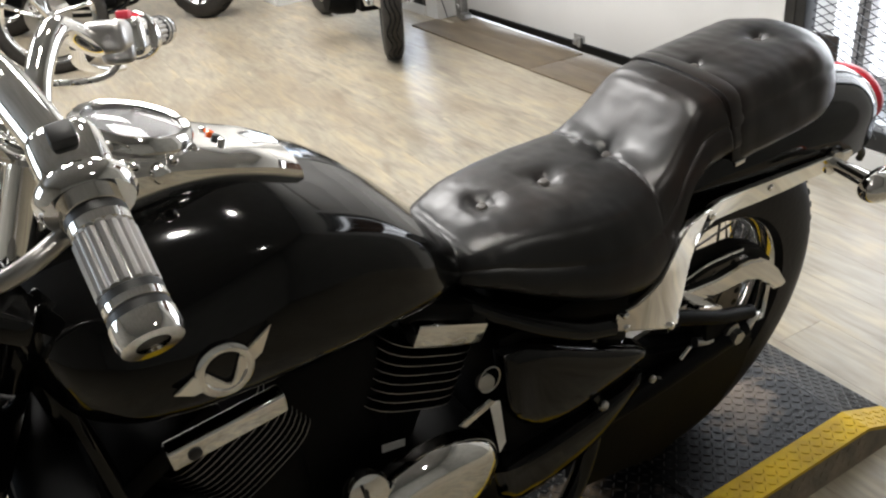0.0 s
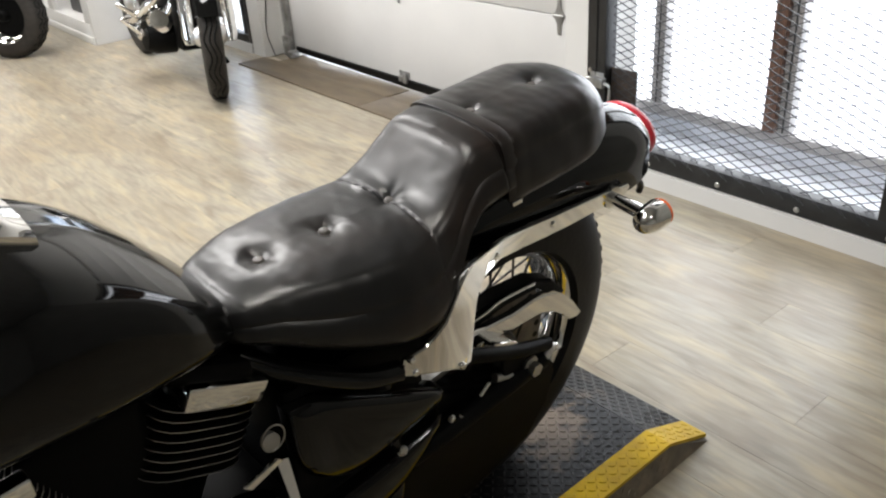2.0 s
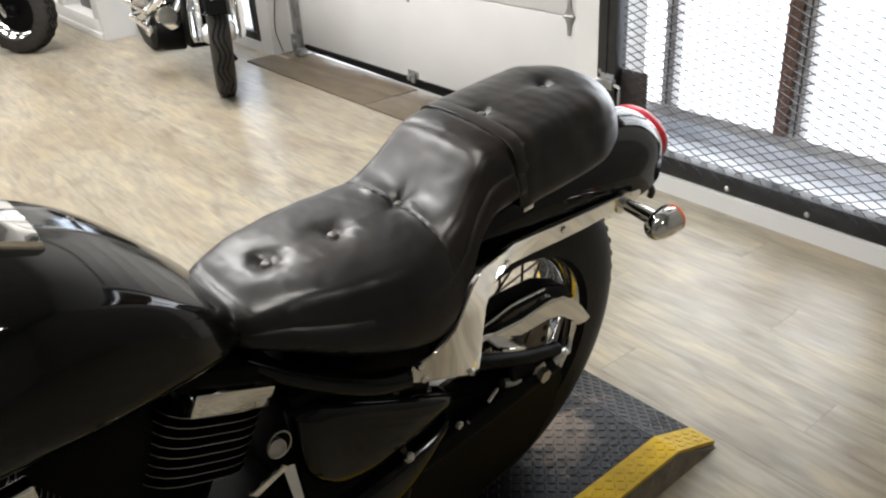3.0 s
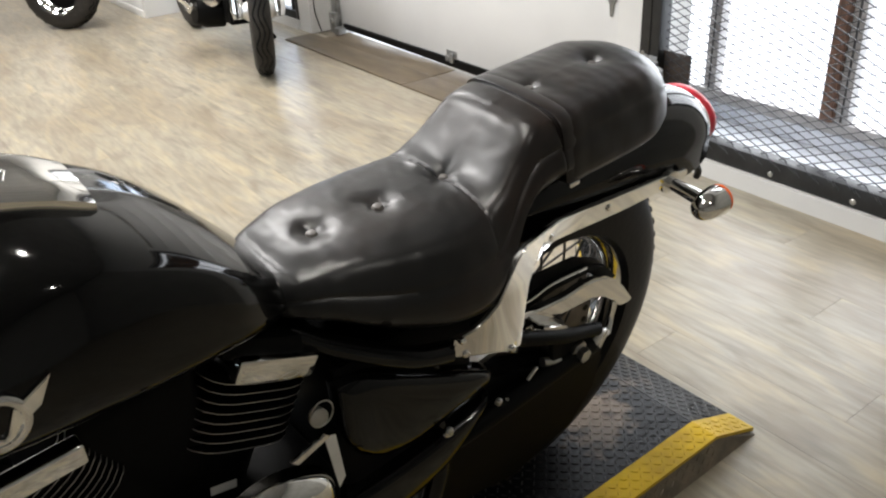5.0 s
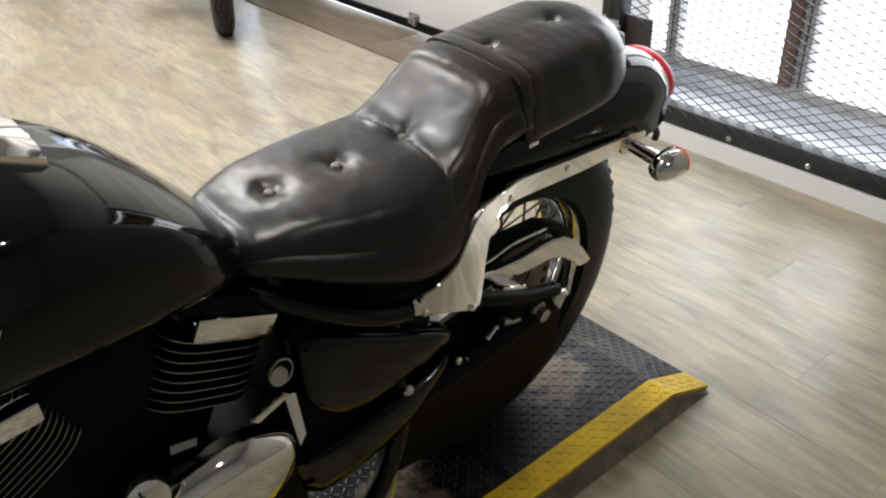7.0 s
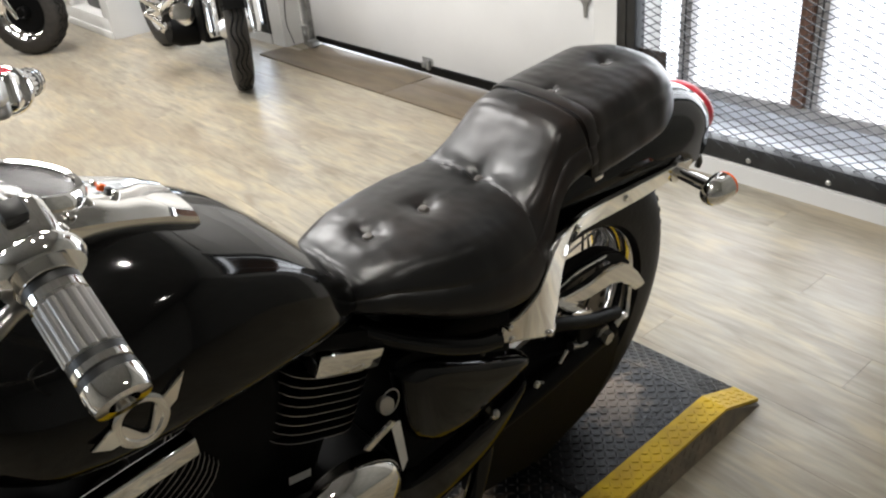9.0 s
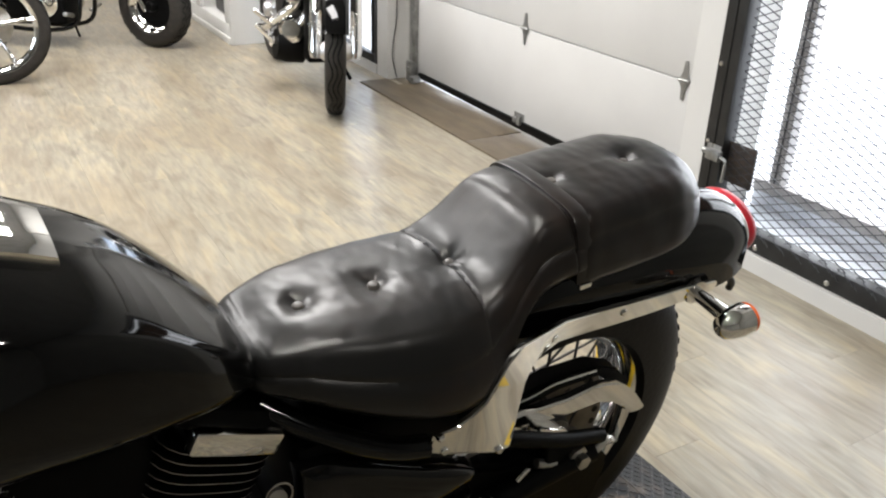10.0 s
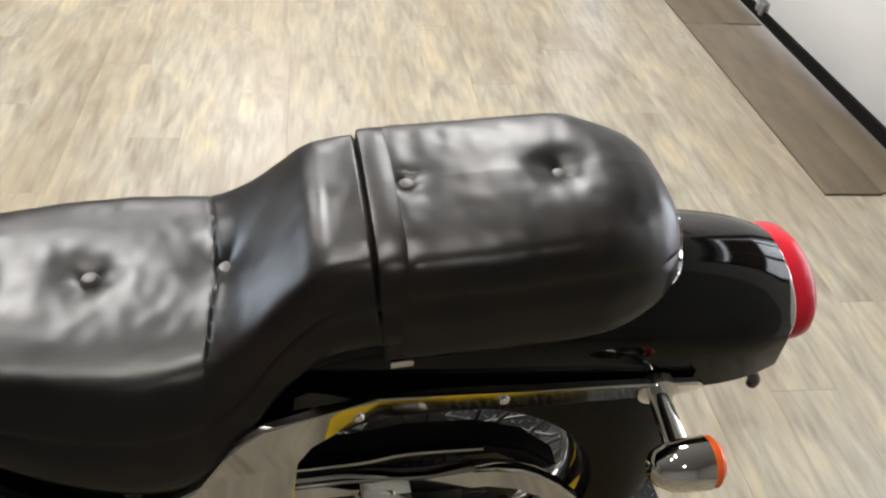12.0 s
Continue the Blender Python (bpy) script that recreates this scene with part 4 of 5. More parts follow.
for s in (1, -1):
    bm = slab(STRUT, -0.164, 0.01, 0.002, bend=strut_bend)
    if s < 0:
        bmesh.ops.scale(bm, vec=(1, -1, 1), verts=bm.verts)
    st = part("fender_strut", bm, CHROME, BIKE, "polished chrome fender strut")
    for x, z in ((-0.429, 0.633), (-0.328, 0.577), (-0.211, 0.709), (-0.062, 0.695)):
        part("bolt", bolt((x, (strut_bend(x, z) - 0.164) * s, z), (0, -s, 0), 0.0062, 0.0045), CHROME, st)
    part("stud", bolt((-0.44, -0.168 * s, 0.668), (0, -s, 0.4), 0.006, 0.007), CHROME, st)

# turn signals
for s in (1, -1):
    a, b = Vector((0.11, -0.102 * s, 0.672)), Vector((0.107, -0.188 * s, 0.668))
    sg = part("turn_signal", rod(a, b, 0.011, 0.014, 18, 0.002), CHROME, BIKE, "chrome bullet turn signal")
    c = Vector((0.107, -0.198 * s, 0.667))
    sm = along(c, c + Vector((1, 0, -0.03)))
    part("bullet", lathe([(0, -0.04), (0.009, -0.038), (0.018, -0.031), (0.0245, -0.016), (0.027, 0.002), (0.0278, 0.022), (0.025, 0.024), (0, 0.023)], sm, 28), CHROME, sg, "chrome bullet shell")
    part("lens", lathe([(0, 0.022), (0.0265, 0.022), (0.0265, 0.03), (0.021, 0.036), (0, 0.039)], sm, 28), AMBER_LENS, sg, "amber lens")
    part("base", lathe([(0, 0), (0.022, 0), (0.022, 0.012), (0, 0.014)], along(a, b), 18), CHROME, sg)

# ---- swing arm, chain, guards, axle ----
for s in (-1, 1):
    part("swing_arm", tube(spline([(-0.36, 0.118 * s, 0.585), (-0.26, 0.126 * s, 0.532), (-0.16, 0.124 * s, 0.476), (-0.06, 0.116 * s, 0.428)], 6), 0.0135, 14), DARK, BIKE, "black upper swing arm tube")
    part("swing_arm", tube(spline([(-0.5, 0.115 * s, 0.4), (-0.34, 0.12 * s, 0.4), (-0.2, 0.12 * s, 0.402), (-0.08, 0.118 * s, 0.402)], 6), 0.02, 14), DARK, BIKE, "black lower swing arm tube")
    part("axle_plate", slab([(-0.19, 0.47), (-0.07, 0.45), (-0.05, 0.425), (-0.07, 0.39), (-0.18, 0.385)], -0.122 if s < 0 else 0.114, 0.008, 0.002), DARK, BIKE)
    part("axle_nut", lathe([(0, -0.02), (0.022, -0.02), (0.022, 0.0), (0.014, 0.002), (0.014, 0.016), (0, 0.016)], along((-0.118, 0.128 * s, 0.414), (-0.118, 0.2 * s, 0.414)), 6), STEEL, BIKE)
for a, b in (((-0.252, -0.126, 0.431), (-0.229, -0.126, 0.449)), ((-0.306, -0.124, 0.398), (-0.3, -0.126, 0.42)), ((-0.18, -0.122, 0.398), (-0.145, -0.124, 0.404))):
    part("brake_link", rod(a, b, 0.004, None, 10, 0.001), CHROME, BIKE, "small chrome brake link")
# added black plate: stands in for shade and dark parts low on the wheel
part("shade_plate", slab([(-0.45, 0.47), (-0.33, 0.48), (-0.2, 0.415), (-0.1, 0.38), (-0.03, 0.36), (0.0, 0.32), (-0.02, 0.24), (-0.08, 0.17), (-0.25, 0.14), (-0.45, 0.2)], -0.1, 0.05, 0.01), DARK, BIKE, "black plate standing in for shaded parts by the wheel")
part("brake_arm", tube(spline([(-0.2, -0.112, 0.43), (-0.12, -0.125, 0.4), (-0.05, -0.118, 0.41), (-0.02, -0.108, 0.39)], 5), 0.009, 10), STEEL, BIKE, "steel brake arm")
GUARD = [(-0.31, 0.552), (-0.229, 0.548), (-0.138, 0.534), (-0.085, 0.535), (-0.051, 0.529), (-0.02, 0.517), (0.002, 0.501), (0.035, 0.465), (0.066, 0.42), (0.05, 0.416), (0.031, 0.42), (0.005, 0.448), (-0.022, 0.472), (-0.06, 0.49), (-0.131, 0.497), (-0.225, 0.515), (-0.31, 0.52)]
part("chain_guard_lower", slab(GUARD, -0.1, 0.018, 0.003), CHROME, BIKE, "chrome lower chain guard")
part("guard_stay", tube(spline([(0.006, -0.094, 0.445), (-0.004, -0.1, 0.41), (-0.018, -0.108, 0.386)], 4), 0.01, 10, flat=0.5), CHROME, BIKE, "curved chrome guard stay")
UPPER = [(-0.34, 0.572), (-0.215, 0.566), (-0.155, 0.572), (-0.067, 0.561), (-0.009, 0.53), (0.035, 0.478), (0.01, 0.478), (-0.05, 0.53), (-0.14, 0.54), (-0.215, 0.535), (-0.34, 0.54)]
g2 = part("chain_guard", slab(UPPER, -0.08, 0.035, 0.004), DARK, BIKE, "black chain guard with chrome edge")
part("trim_strip", tube(spline([(x, -0.083, z - 0.006) for x, z in UPPER[:4]], 4), 0.0035, 8), CHROME, g2)
bm = bmesh.new()
for k in range(70):
    u = k / 70
    x = -0.09 - 0.5 * u
    box((x - 0.0055, -0.075, 0.485 - 0.03 * u), (x + 0.0055, -0.055 if k % 2 else -0.06, 0.497 - 0.03 * u), 0.0, bm=bm)
ch = part("chain", bm, STEEL, BIKE, "steel drive chain", smooth=False)
sm = Matrix.Translation(AXLE + Vector((0, -0.036, 0))) @ pose(0, 0, 0, 90)
sprocket = part("sprocket", lathe([(0.05, -0.004), (0.148, -0.004), (0.156, 0), (0.148, 0.004), (0.05, 0.004)], sm, 48, closed_profile=True), mat("oily_brown_steel", (0.16, 0.14, 0.115), 0.45, 0.6, vary=0.4, scale=30), BIKE, "brownish steel rear sprocket with dark holes")
for k in range(30):
    a = 2 * math.pi * k / 30
    part("sprocket_hole", rod(sm @ Vector((0.137 * math.cos(a), 0.137 * math.sin(a), -0.0052)), sm @ Vector((0.137 * math.cos(a), 0.137 * math.sin(a), 0.0052)), 0.0068, n=10), RUBBER, sprocket)
part("adjuster_block", box((-0.035, -0.014, -0.012), (0.035, 0.014, 0.012), 0.004, m=Matrix.Translation((-0.187, -0.11, 0.5)) @ pose(0, 0, 0, 0, 28, 0)), CHROME, BIKE, "chrome adjuster block")

# ---- tank ----
TANK = [(-1.15, 0.07, 0.985, 0.91), (-1.135, 0.115, 1.015, 0.875), (-1.1, 0.155, 1.037, 0.85), (-1.04, 0.18, 1.052, 0.837), (-0.97, 0.186, 1.055, 0.829), (-0.9, 0.183, 1.045, 0.821),
        (-0.83, 0.171, 1.01, 0.812), (-0.76, 0.152, 0.966, 0.802), (-0.71, 0.131, 0.915, 0.794), (-0.675, 0.108, 0.872, 0.788), (-0.65, 0.078, 0.838, 0.784), (-0.638, 0.04, 0.806, 0.786)]


KNEE = [(0, 0.0, 1.0), (16, 0.33, 0.968), (32, 0.64, 0.88), (42, 0.81, 0.785), (46, 0.855, 0.735), (50, 0.88, 0.675), (60, 0.92, 0.52), (75, 0.965, 0.26), (90, 1.0, 0.0)]  # degrees from the crown, breadth, height


def tank():
    bm = bmesh.new()
    loops = []
    n, nv = 60, 160
    for i in range(n + 1):
        x = TANK[0][0] + (TANK[-1][0] - TANK[0][0]) * i / n
        w, zt, zb = lerp_table(TANK, x)
        zm = zb + (zt - zb) * 0.36
        loop = []
        for k in range(nv):
            a = 2 * math.pi * k / nv
            c, s = math.cos(a), math.sin(a)
            if s >= 0:
                u, v = abs(c) ** 0.9, s
                # the rear half has a flat upper lobe and a knee line over a steep flank
                d = abs(math.degrees(a) - 90)
                fu, fv = lerp_table(KNEE, d)
                kb = smoothstep(-1.02, -0.8, x)
                u, v = u + (fu - u) * kb, v + (fv - v) * kb
                loop.append((x, w * math.copysign(u, c), zm + (zt - zm) * v))
            else:
                loop.append((x, w * math.copysign(abs(c) ** 0.8, c), zm + (zm - zb) * math.copysign(abs(s) ** 0.8, s)))
        loops.append(loop)
    rings(bm, loops)
    return bm


tk = part("fuel_tank", tank(), PAINT, BIKE, "glossy black teardrop fuel tank")

# emblem
em = part("tank_badge", lathe([(0.017, -0.002), (0.025, -0.002), (0.026, 0.002), (0.023, 0.004), (0.019, 0.004), (0.017, 0.002)], n=36, closed_profile=True), CHROME, tk, "round winged chrome badge")
wing = [(-0.046, 0.002), (-0.026, 0.01), (-0.015, 0.006), (-0.004, -0.012), (0.0, -0.015), (0.004, -0.012), (0.015, 0.006), (0.026, 0.01), (0.05, 0.02), (0.034, -0.002), (0.014, -0.01), (0.0, -0.025), (-0.014, -0.01), (-0.032, -0.008)]
part("wing", slab(wing, -0.003, 0.006, 0.001), CHROME, em, "chrome wing").matrix_basis = pose(0, 0, 0, -90, 0, 0)
em.matrix_basis = Matrix.Translation((-0.993, -0.186, 0.923)) @ pose(0, 0, 0, 84, 0, 0) @ pose(0, 0, 0, 0, 0, 4) @ Matrix.Scale(1.12, 4)

# ---- dash ----
DASH = [(-1.1, 0.05, 1.075), (-1.07, 0.066, 1.1), (-1.02, 0.074, 1.106), (-0.97, 0.072, 1.094), (-0.93, 0.067, 1.076), (-0.89, 0.062, 1.057), (-0.85, 0.058, 1.039), (-0.826, 0.054, 1.024)]


def dash():
    bm = bmesh.new()
    loops = []
    for i in range(41):
        x = -1.1 + 0.274 * i / 40
        w, zt = lerp_table(DASH, x)
        _, tz, _ = lerp_table(TANK, x)
        zb = tz - 0.02
        loop = []
        for k in range(32):
            a = 2 * math.pi * k / 32
            c, s = math.cos(a), math.sin(a)
            zm = (zt + zb) / 2
            loop.append((x, w * math.copysign(abs(c) ** 0.5, c) * (1.0 if s < 0.2 else 1 - 0.15 * s), zm + (zt - zm) * math.copysign(abs(s) ** 0.5, s)))
        loops.append(loop)
    rings(bm, loops)
    return bm


ds = part("dash_console", dash(), CHROME, BIKE, "chrome dash console on the tank")
gm = Matrix.Translation((-0.974, 0, 1.092)) @ pose(0, 0, 0, 0, 22, 0)
sp = part("speedometer", lathe([(0.046, 0.0), (0.056, -0.004), (0.06, 0.002), (0.059, 0.01), (0.054, 0.016), (0.048, 0.015), (0.046, 0.01)], gm, 40, closed_profile=True), CHROME, ds, "round chrome speedometer bezel")
part("dial", lathe([(0, 0.008), (0.047, 0.008), (0.047, 0.004), (0, 0.004)], gm, 32), mat("dark_dial", (0.025, 0.023, 0.021), 0.35, vary=0.4, scale=60), sp, "dark dial face")
part("dial_glass", lathe([(0, 0.017), (0.03, 0.016), (0.048, 0.013), (0.048, 0.0115), (0, 0.0115)], gm, 32), DIALGLASS, sp).visible_shadow = False
for k, (y, mm) in enumerate(((-0.024, CHROME), (-0.008, PLASTIC), (0.008, AMBER_LENS), (0.024, CHROME))):
    part("warning_lamp", lathe([(0, -0.003), (0.0045, -0.003), (0.0045, 0.003), (0, 0.0045)], Matrix.Translation((-0.893 - 0.002 * k, y * 0.8, 1.0605)) @ pose(0, 0, 0, 0, 26, 0), 14), mm, ds, "small warning lamp")
for k in range(5):
    a = radians(200 + 32 * k)
    part("rivet", bolt((-0.985 + 0.068 * math.cos(a), 0.068 * math.sin(a), 1.09 - 0.02 * math.cos(a)), (math.cos(a) * 0.5, math.sin(a) * 0.5, 0.8), 0.005, 0.005), CHROME, ds)
part("dash_screw", bolt((-0.973, -0.071, 1.079), (0, -1, 0.15), 0.01, 0.012), CHROME, ds)

# ---- bars ----
GL0, GL1 = Vector((-1.068, -0.372, 1.258)), Vector((-1.072, -0.462, 1.207))
GR0, GR1 = Vector((-0.898, 0.228, 1.101)), Vector((-0.836, 0.33, 1.062))
bar = spline([GL0, (-1.082, -0.27, 1.285), (-1.1, -0.17, 1.26), (-1.098, -0.08, 1.17), (-1.075, -0.02, 1.12), (-1.05, 0.03, 1.115), (-1.025, 0.075, 1.15), (-0.99, 0.12, 1.17), (-0.95, 0.17, 1.125), GR0], 8)
hb = part("handlebar", tube(bar, 0.0135, 14), CHROME, BIKE, "swept chrome handlebar")


def grip(g0, g1, left):
    d = (g1 - g0).normalized()
    L, short = (0.086, 0.81) if left else (0.106, 1.0)
    m = along(g1 - d * L, g1) @ Matrix.Diagonal((0.87, 0.87, short, 1) if left else (1, 1, 1, 1))
    g = part("grip", lathe([(q, 0.815 * z) for q, z in ((0, 0), (0.0165, 0), (0.0185, 0.003), (0.0185, 0.012), (0.0165, 0.014), (0.0165, 0.02), (0.0185, 0.022), (0.0185, 0.03), (0.016, 0.032), (0.016, 0.084), (0.0165, 0.086), (0.0165, 0.092), (0.0188, 0.094),
                                (0.0188, 0.1), (0.0165, 0.102), (0.0165, 0.108), (0.0195, 0.11), (0.0198, 0.124), (0.018, 0.13), (0.01, 0.1305), (0.0092, 0.118), (0, 0.118))], m, 32), CHROME, hb, "chrome bar grip with end cap")
    for k in range(16):
        a = 2 * math.pi * k / 16
        c, q = math.cos(a), math.sin(a)
        part("grip_rib", rod(m @ Vector((0.0158 * c, 0.0158 * q, 0.027)), m @ Vector((0.0158 * c, 0.0158 * q, 0.0685)), 0.0027, n=8), ALLOY, g)
    for z0 in (0.0115, 0.0705, 0.0835):
        part("grip_ring", lathe([(0.015, z0), (0.0186, z0), (0.0186, z0 + 0.006), (0.015, z0 + 0.006)], m, 24, closed_profile=True), PLASTIC, g, "black rubber ring")
    part("grip_bore", lathe([(0, 0.097), (0.0091, 0.097), (0.0091, 0.0975), (0, 0.0975)], m, 16), PLASTIC, g, "dark bore of the end cap")
    sw = part("switch_housing", box((-0.022, -0.023, -0.052), (0.022, 0.024, -0.004), 0.013, 4, m=m), CHROME, hb, "polished switch housing")
    part("housing_flange", lathe([(0, -0.012), (0.028, -0.012), (0.03, -0.008), (0.03, -0.001), (0.027, 0.004), (0, 0.004)], m, 24), CHROME, sw)
    part("switch", box((-0.008, 0.022, -0.042), (0.008, 0.032, -0.026), 0.003, m=m), PLASTIC if left else RED_SWITCH, sw, "small switch")
    part("switch_recess", box((-0.0228, 0.0, -0.036), (-0.016, 0.009, -0.024), 0.003, m=m), PLASTIC, sw, "dark switch recess")
    for z in (-0.044, -0.014):
        part("screw", bolt(m @ Vector((0.0235, -0.012, z)), m.to_3x3() @ Vector((1, 0, 0)), 0.0035, 0.003), STEEL, sw)
    if not left:
        part("perch", box((-0.019, -0.026, -0.088), (0.019, 0.019, -0.066), 0.009, 3, m=m), ALLOY, hb, "alloy lever perch")
    return m


ml = grip(GL0, GL1, True)
mr = grip(GR0, GR1, False)
# levers and mirrors' clamps
part("clutch_lever", tube(spline([(-1.115, -0.32, 1.265), (-1.17, -0.35, 1.235), (-1.185, -0.41, 1.19), (-1.175, -0.48, 1.14)], 6), 0.0065, 12, flat=0.6), CHROME, hb, "chrome clutch lever")
part("clutch_cable", tube(spline([(-1.085, -0.385, 1.235), (-1.12, -0.39, 1.226), (-1.17, -0.34, 1.2), (-1.2, -0.2, 1.1), (-1.18, -0.1, 0.95)], 6), 0.0055, 10), STEEL, hb, "grey clutch cable")
part("brake_lever", tube(spline([(-0.965, 0.21, 1.115), (-0.96, 0.26, 1.075), (-0.93, 0.31, 1.04), (-0.9, 0.35, 1.02)], 6), 0.0085, 12, flat=0.55), CHROME, hb, "chrome brake lever")
part("brake_reservoir", box((-0.02, -0.012, -0.11), (0.03, 0.024, -0.066), 0.011, 3, m=mr), ALLOY, hb, "alloy brake reservoir")
part("brake_hose", tube(spline([(-0.92, 0.22, 1.085), (-0.928, 0.22, 1.075), (-0.942, 0.22, 1.068), (-0.969, 0.22, 1.069), (-1.011, 0.22, 1.08)], 6), 0.004, 10), STEEL, hb, "thin grey brake hose")
for s in (-1, 1):
    part("riser", rod((-1.115, 0.045 * s, 1.03), (-1.07, 0.045 * s, 1.125), 0.018, None, 18, 0.004), CHROME, BIKE, "chrome bar riser")

# ---- engine ----
CRANK = Vector((-0.87, 0, 0.38))


def fin_mesh():
    bm = bmesh.new()
    n = 40
    prof = [(0.0, -0.0018), (0.083, -0.0016), (0.0865, -0.0006), (0.0865, 0.0006), (0.083, 0.0016), (0.0, 0.0018)]
    loops = []
    for k in range(n):
        a = 2 * math.pi * k / n
        q = (abs(math.cos(a)) ** 4 + abs(math.sin(a)) ** 4) ** -0.25
        loops.append([(r * q * 0.98 * math.cos(a), r * q * 1.05 * math.sin(a), h) for r, h in prof])
    made = [[bm.verts.new(p) for p in lp] for lp in loops]
    for k in range(n):
        a, b = made[k], made[(k + 1) % n]
        for i in range(len(prof) - 1):
            f = bm.faces.new((a[i], b[i], b[i + 1], a[i + 1]))
            f.material_index = 1 if i == 2 else 0
    bmesh.ops.remove_doubles(bm, verts=bm.verts, dist=1e-6)
    me = bpy.data.meshes.new("fin")
    bm.to_mesh(me)
    bm.free()
    me.materials.append(DARK)
    me.materials.append(FINEDGE)
    return me


FIN = fin_mesh()
for lean_, nm in ((27.5, "rear"), (-27.5, "front")):
    m = Matrix.Translation(CRANK) @ pose(0, 0, 0, 0, lean_, 0)
    cy = part("cylinder", lathe([(0, 0.12), (0.07, 0.12), (0.07, 0.40), (0, 0.40)], m, 28), DARK, BIKE, "black finned engine cylinder")
    for k in range(12 if nm == "front" else 8):
        ob = new("fin", FIN)
        ob.parent = cy
        ob.matrix_basis = m @ Matrix.Translation((0.045, 0, 0.274 + 0.0098 * k) if nm == "front" else (0, 0, 0.265 + 0.0145 * k))
    hd = part("cylinder_head", box((-0.075, -0.085, 0.395), (0.075, 0.085, 0.43), 0.012, m=m), DARK, BIKE, "black cylinder head")
    if nm == "front":
        continue
    part("head_cover", box((-0.06, -0.105, 0.375), (0.06, -0.04, 0.41), 0.006, m=m), CHROME, hd, "chrome head side cover")
fc = part("front_head_bar", box((-0.07, -0.012, -0.015), (0.07, 0.012, 0.015), 0.005, 3, m=Matrix.Translation((-0.998, -0.12, 0.785)) @ pose(0, 0, 0, 0, -1, 0)), CHROME, BIKE, "long chrome head side bar")
part("bar_bolt", bolt((-1.04, -0.133, 0.783), (0, -1, 0), 0.008, 0.003), PLASTIC, fc)
part("radiator", box((-1.21, -0.17, 0.36), (-1.135, 0.17, 0.82), 0.012), DARK, BIKE, "black radiator")
bm = bmesh.new()
for k in range(22):
    box((-1.216, -0.16, 0.375 + 0.02 * k), (-1.2105, 0.16, 0.381 + 0.02 * k), bm=bm)
part("radiator_core", bm, DARK, BIKE, "black radiator core", smooth=False)["kind"] = "stuff"
part("engine_flank", box((-1.12, -0.08, 0.45), (-0.9, 0.12, 0.66), 0.03, 3), DARK, BIKE, "black engine flank")
part("crankcase", box((-1.08, -0.13, 0.2), (-0.62, 0.13, 0.5), 0.05, 4), DARK, BIKE, "black engine crankcase")
part("generator_cover", lathe([(0, 0), (0.13, 0), (0.135, 0.02), (0.115, 0.045), (0.06, 0.055), (0, 0.056)], along((-0.92, -0.12, 0.36), (-0.92, -0.3, 0.36)), 40), CHROME, BIKE, "chrome round engine cover")
part("filler_slot", box((-0.878, -0.179, 0.604), (-0.874, -0.174, 0.632), 0.0), PLASTIC, BIKE, "dark slot of the filler cap")
part("oil_filler", lathe([(0, 0), (0.029, 0), (0.031, 0.01), (0.027, 0.02), (0, 0.023)], along((-0.87, -0.153, 0.607), (-0.875, -0.25, 0.645)), 28), CHROME, BIKE, "chrome slotted filler cap")
part("label", slab([(-0.803, 0.548), (-0.766, 0.537), (-0.764, 0.551), (-0.801, 0.563)], -0.0735, 0.001), CARD, BIKE, "small pale sticker")
part("intake_block", box((-0.96, -0.07, 0.46), (-0.77, 0.1, 0.78), 0.03, 3), DARK, BIKE, "black block between the cylinders")

# ---- covers, frame, pegs ----
def cover(outline, y, bulge):
    """A pressed cover: domed in the middle, rolled at its edge."""
    c = Vector((sum(p[0] for p in outline) / len(outline), sum(p[1] for p in outline) / len(outline)))
    bm = bmesh.new()
    loops = []
    for k, d in ((1.0, 0.03), (1.0, 0.012), (0.96, 0.003), (0.85, -bulge * 0.45), (0.6, -bulge * 0.85), (0.3, -bulge)):
        pts = spline([(c.x + (x - c.x) * k, y + d, c.y + (z - c.y) * k) for x, z in outline + outline[:1]], 4)[:-1]
        loops.append(pts)
    rings(bm, loops)
    return bm


part("sprocket_cover", cover([(-0.9, 0.52), (-0.82, 0.572), (-0.727, 0.572), (-0.668, 0.54), (-0.65, 0.5), (-0.668, 0.46), (-0.72, 0.43), (-0.82, 0.41), (-0.89, 0.44)], -0.145, 0.024), CHROME, BIKE, "domed chrome sprocket cover")
part("side_cover", cover([(-0.625, 0.665), (-0.56, 0.652), (-0.45, 0.583), (-0.345, 0.518), (-0.345, 0.49), (-0.42, 0.478), (-0.53, 0.47), (-0.61, 0.53)], -0.132, 0.012), PAINT, BIKE, "glossy black side cover")
part("lower_cover", cover([(-0.66, 0.44), (-0.5, 0.44), (-0.4, 0.452), (-0.34, 0.46), (-0.36, 0.42), (-0.45, 0.36), (-0.62, 0.34)], -0.13, 0.012), PAINT, BIKE, "glossy black lower cover")
part("cover_bolt", bolt((-0.451, -0.148, 0.47), (0, -1, 0), 0.009, 0.006), STEEL, BIKE)
part("peg_bolt", bolt((-0.343, -0.148, 0.461), (0, -1, 0), 0.007, 0.006), STEEL, BIKE)
